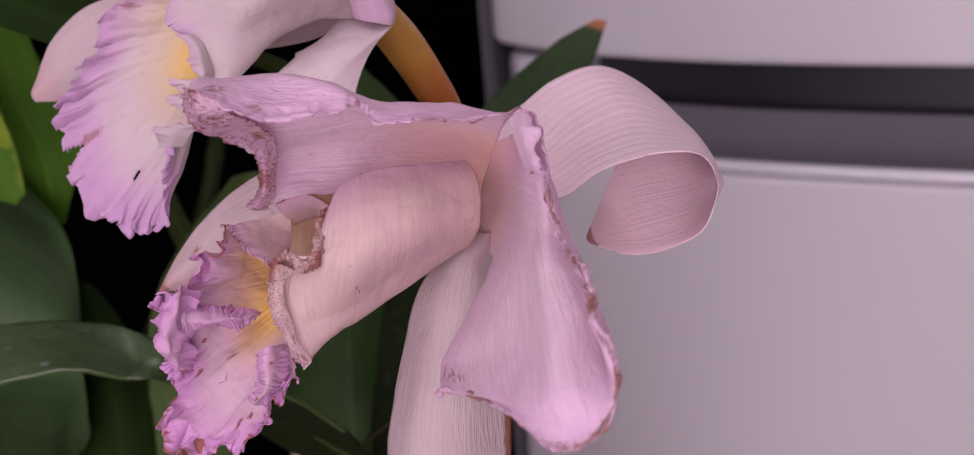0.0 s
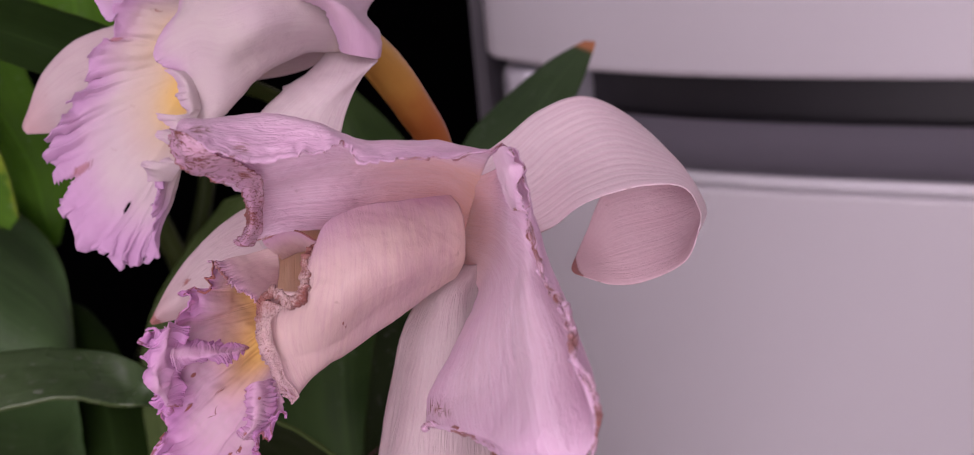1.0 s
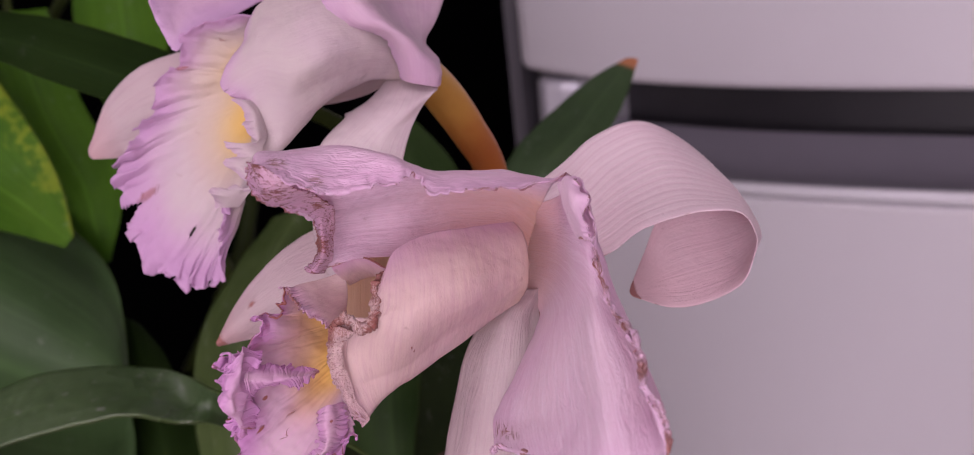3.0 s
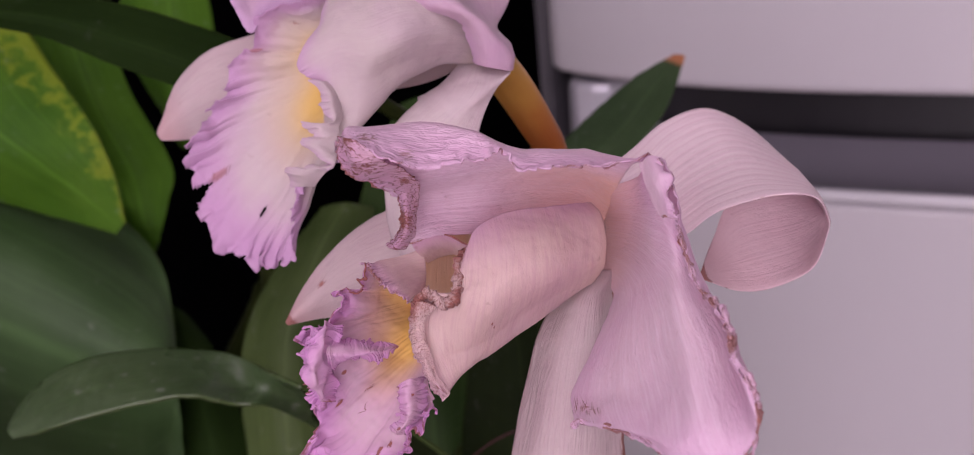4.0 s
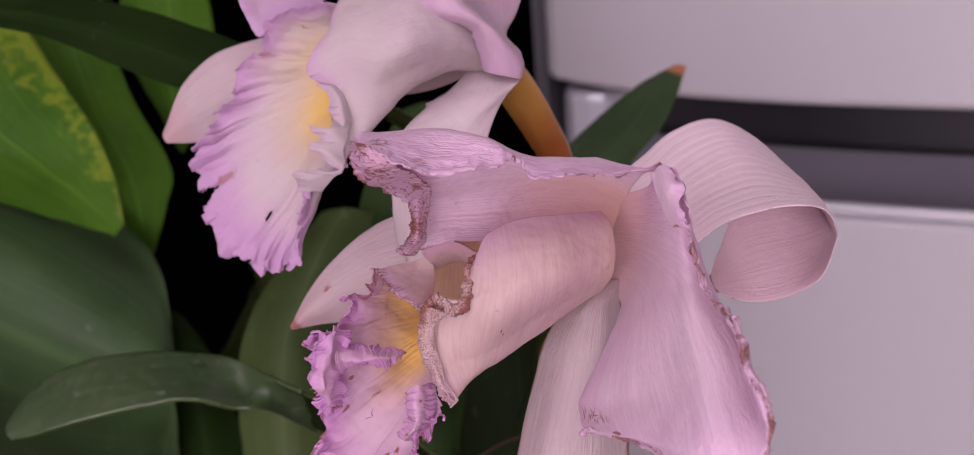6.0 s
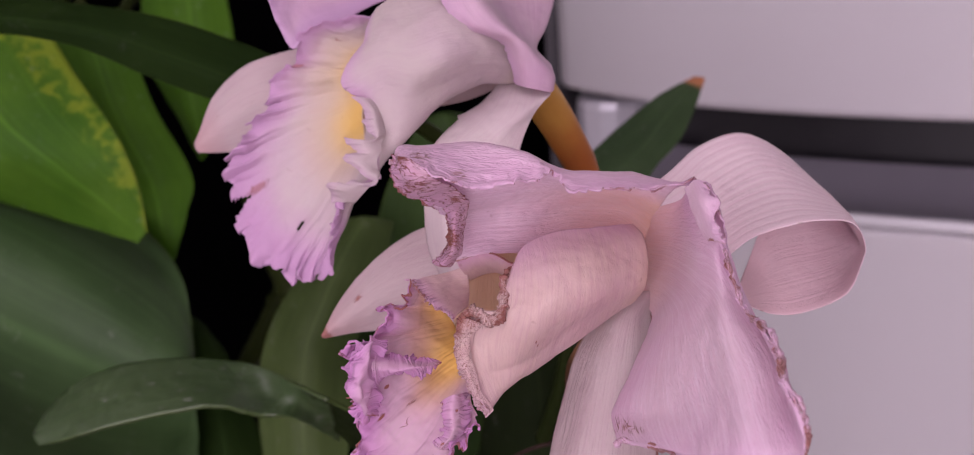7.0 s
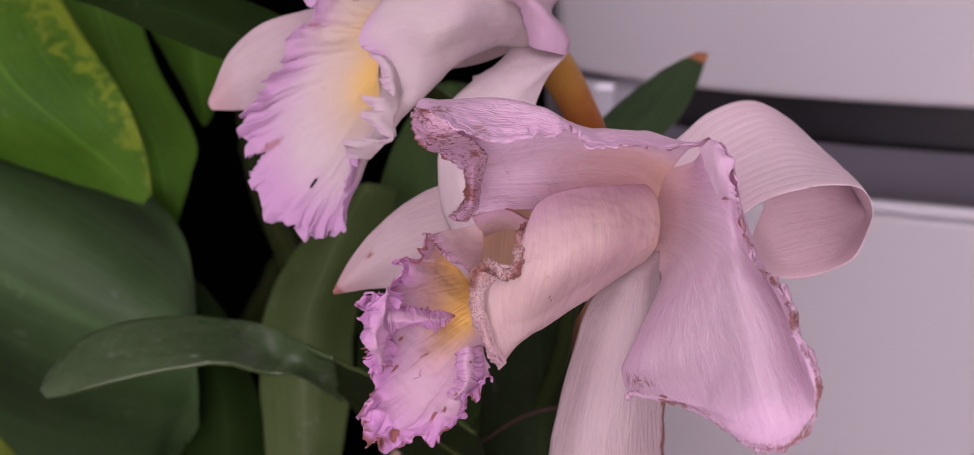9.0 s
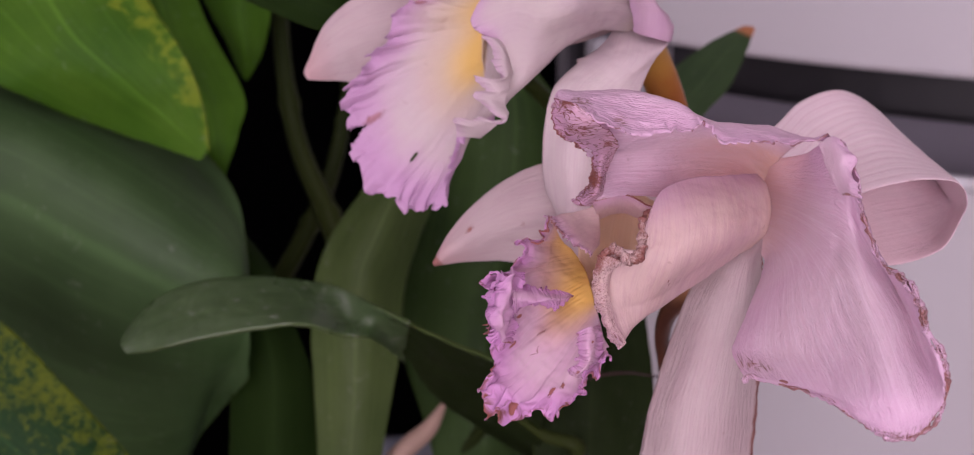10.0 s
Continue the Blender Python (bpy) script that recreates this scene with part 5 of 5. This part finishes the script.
s.row((-11.06, 22.80, -11.46), (-10.00, 22.50, -11.31), (-9.04, 22.80, -11.32))
leaf(s, LEAF_MID, "upright green strap leaf", orchid, base=-1, seed=33)

s = Sheet()
s.row((-15.66, 27.00, -1.94), (-15.29, 26.60, -2.04), (-15.03, 27.00, -2.29))
s.row((-15.74, 26.60, -3.38), (-14.71, 26.00, -3.27), (-13.95, 26.60, -3.40))
s.row((-15.49, 26.00, -5.55), (-14.01, 25.20, -5.24), (-12.83, 26.00, -5.48))
s.row((-15.12, 25.60, -7.70), (-13.36, 24.60, -7.19), (-11.95, 25.60, -7.52))
s.row((-14.92, 25.60, -11.39), (-13.10, 24.60, -10.80), (-11.42, 25.60, -10.89))
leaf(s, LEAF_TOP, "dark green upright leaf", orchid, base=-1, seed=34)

s = Sheet()
s.row((-4.86, 27.00, 6.21), (-5.62, 26.60, 6.23), (-6.47, 27.00, 5.96))
s.row((-2.52, 27.00, 3.62), (-4.71, 26.00, 3.65), (-7.78, 27.00, 3.23))
s.row((-1.86, 27.40, 0.40), (-4.67, 26.20, -0.05), (-8.47, 27.40, -0.22))
s.row((-2.20, 27.60, -3.21), (-5.14, 26.40, -3.59), (-8.81, 27.60, -3.69))
s.row((-2.61, 27.80, -6.09), (-5.17, 27.00, -6.42), (-8.48, 27.80, -6.51))
s.row((-3.11, 28.00, -9.52), (-4.92, 27.40, -9.66), (-7.22, 28.00, -9.81))
s.row((-3.63, 28.00, -12.93), (-4.93, 27.60, -12.92), (-6.20, 28.00, -13.11))
leaf(s, LEAF_BACK, "deep green shaded leaf behind the flowers", orchid, base=-1, seed=35)

s = Sheet()
s.row((-1.51, 22.50, -1.22), (-0.85, 21.90, -1.41), (0.04, 22.50, -1.43))
s.row((-1.08, 23.40, 1.93), (0.03, 22.50, 1.69), (1.17, 23.10, 1.94))
s.row((-0.39, 24.00, 3.91), (0.95, 23.25, 3.64), (2.34, 23.70, 3.90))
s.row((0.78, 24.60, 5.24), (2.02, 24.00, 4.85), (3.31, 24.30, 5.04))
s.row((2.45, 25.20, 6.72), (3.13, 24.90, 6.34), (3.89, 25.05, 6.12))
s.row((4.00, 25.50, 7.67), (4.24, 25.50, 7.65), (4.43, 25.50, 7.60))
leaf(s, LEAF_POINT, "green pointed leaf with a dry brown tip", orchid, seed=36, worn=(("v1", 0.10),))

s = Sheet()
s.row((-3.31, 21.00, -1.76), (-2.03, 20.40, -1.47), (-0.25, 21.00, -1.62))
s.row((-3.61, 19.80, -4.51), (-1.72, 19.20, -4.36), (0.14, 19.80, -3.48))
s.row((-3.70, 19.20, -6.97), (-1.62, 18.60, -6.99), (0.59, 19.20, -6.77))
s.row((-3.15, 19.20, -9.88), (-1.69, 18.90, -9.96), (-0.01, 19.20, -9.73))
# Shade under the flowers comes from this leaf's darkened colour.
leaf(s, LEAF_SHADE, "deep green leaf under the flowers, shade put into its colour", orchid, base=-1, seed=37)

def stem(points, radii, material, label, name="stem", knots=()):
    return framed(stalk(name, points, radii, material, None, label, knots=knots), orchid)


stem([(-15.09, 36.00, -5.07), (-13.82, 36.00, -2.33), (-12.90, 36.60, 0.38), (-12.45, 37.50, 3.72), (-12.47, 38.40, 6.80)], [0.50, 0.45, 0.40, 0.35, 0.30], STALK_GREEN, "olive green cane", knots=(0.3, 0.7))
stem([(-11.30, 31.50, -3.62), (-12.37, 32.40, -1.26), (-14.12, 33.60, 1.96), (-15.26, 34.80, 5.93), (-15.83, 36.00, 9.78)], [0.55, 0.50, 0.45, 0.40, 0.35], STALK_GREEN, "olive green cane", knots=(0.25, 0.6))
stem([(-9.40, 24.00, -11.38), (-8.09, 24.00, -9.72), (-7.20, 24.30, -8.87), (-6.68, 24.60, -7.92)], [0.35, 0.40, 0.34, 0.12], HUSK, "dry pinkish sheath", "sheath")
stem([(-3.71, 16.80, -6.54), (-2.39, 16.20, -5.53), (-1.08, 15.60, -5.05), (0.23, 15.00, -5.03)], [0.03, 0.04, 0.04, 0.03], TWIG, "thin dry twig", "twig")

FOOT = to_local(-0.10, 0.46, 1.12)
stem([(0.23, 12.60, -7.35), (-0.11, 15.00, -10.87), FOOT + np.array((1.0, -1.0, 6.0)), FOOT], [0.34, 0.36, 0.40, 0.42], TWIG, "dark brown flower spike", "flower_spike")

# ---- the trailing plant with flecked leaves ----
pothos = plant("pothos_plant", "trailing pothos with green and yellow-flecked leaves, in a pot", "houseplant", (-0.42, 0.52, 1.10))

s = Sheet()
s.row((-25.12, 24.60, 12.21), (-26.83, 23.40, 9.47), (-30.41, 24.00, 7.21))
s.row((-21.24, 24.00, 9.57), (-23.18, 22.50, 7.30), (-27.08, 23.10, 4.33))
s.row((-18.85, 23.10, 6.70), (-21.04, 21.90, 4.89), (-23.81, 22.50, 2.99))
s.row((-17.08, 21.90, 4.63), (-18.98, 22.20, 3.27), (-21.17, 23.85, 2.00))
s.row((-16.23, 21.90, 2.78), (-17.37, 22.50, 2.04), (-18.56, 23.40, 1.34))
s.row((-15.93, 22.20, 1.18), (-16.10, 22.20, 0.98), (-16.27, 22.20, 0.78))
leaf(s, LEAF_FLECK, "bright green leaf with yellow flecks", pothos, 41, 70, 0.06, seed=41)

s = Sheet()
s.row((-31.90, 27.00, 5.12), (-29.32, 22.50, 0.45), (-36.80, 34.80, -13.82))
s.row((-25.97, 27.00, 5.08), (-23.48, 22.30, -1.13), (-29.32, 34.80, -16.39))
s.row((-21.62, 26.80, 3.66), (-19.89, 22.00, -2.68), (-24.93, 34.80, -17.95))
s.row((-18.45, 26.40, 2.14), (-17.09, 22.00, -3.84), (-21.01, 34.22, -17.21))
s.row((-16.40, 25.80, 0.75), (-15.38, 22.20, -4.51), (-18.43, 32.48, -14.49))
s.row((-15.15, 24.60, -0.69), (-14.50, 22.50, -5.01), (-17.17, 30.16, -11.28))
s.row((-14.42, 23.40, -2.97), (-14.13, 22.80, -5.12), (-14.25, 24.00, -7.41))
leaf(s, LEAF_DARK, "large dark green leaf", pothos, 41, 70, 0.06, seed=42)

s = Sheet()
s.row((-19.55, 30.00, 10.64), (-20.96, 29.40, 10.41), (-22.67, 30.00, 10.39))
s.row((-17.74, 28.80, 6.69), (-19.12, 28.20, 6.26), (-20.50, 28.80, 5.71))
s.row((-15.79, 27.90, 3.68), (-17.22, 27.30, 3.28), (-19.05, 27.90, 2.42))
s.row((-15.81, 27.60, 2.14), (-16.73, 27.30, 1.56), (-17.88, 27.60, 0.98))
s.row((-16.26, 27.60, 0.21), (-16.43, 27.60, 0.15), (-16.70, 27.60, 0.30))
leaf(s, LEAF_BRIGHT, "bright green leaf", pothos, seed=43)

s = Sheet()
s.row((-16.35, 33.60, 13.81), (-17.63, 33.00, 13.57), (-19.68, 33.60, 13.55))
s.row((-15.30, 33.00, 9.90), (-16.99, 32.40, 9.67), (-19.27, 33.00, 9.31))
s.row((-15.64, 33.00, 7.94), (-16.97, 32.40, 7.48), (-18.47, 33.00, 7.72))
s.row((-15.87, 33.00, 6.12), (-16.59, 32.40, 5.86), (-17.54, 33.00, 6.27))
s.row((-16.48, 33.00, 4.60), (-16.57, 33.00, 4.60), (-16.69, 33.00, 4.75))
leaf(s, LEAF_BRIGHT, "bright green leaf", pothos, seed=44)

s = Sheet()
s.row((-24.33, 18.00, -3.70), (-25.65, 17.40, -5.00), (-27.83, 18.00, -7.30))
s.row((-21.46, 17.10, -4.97), (-22.82, 16.20, -6.90), (-25.24, 17.10, -9.46))
s.row((-19.21, 16.80, -6.83), (-20.40, 15.90, -8.89), (-22.60, 16.80, -10.86))
s.row((-16.83, 16.80, -9.12), (-17.91, 15.90, -10.53), (-19.67, 16.80, -12.31))
s.row((-15.27, 16.80, -11.07), (-16.04, 16.80, -11.85), (-16.81, 16.80, -12.52))
leaf(s, LEAF_SPOT, "dark leaf speckled with yellow", pothos, 41, 60, 0.06, seed=45)
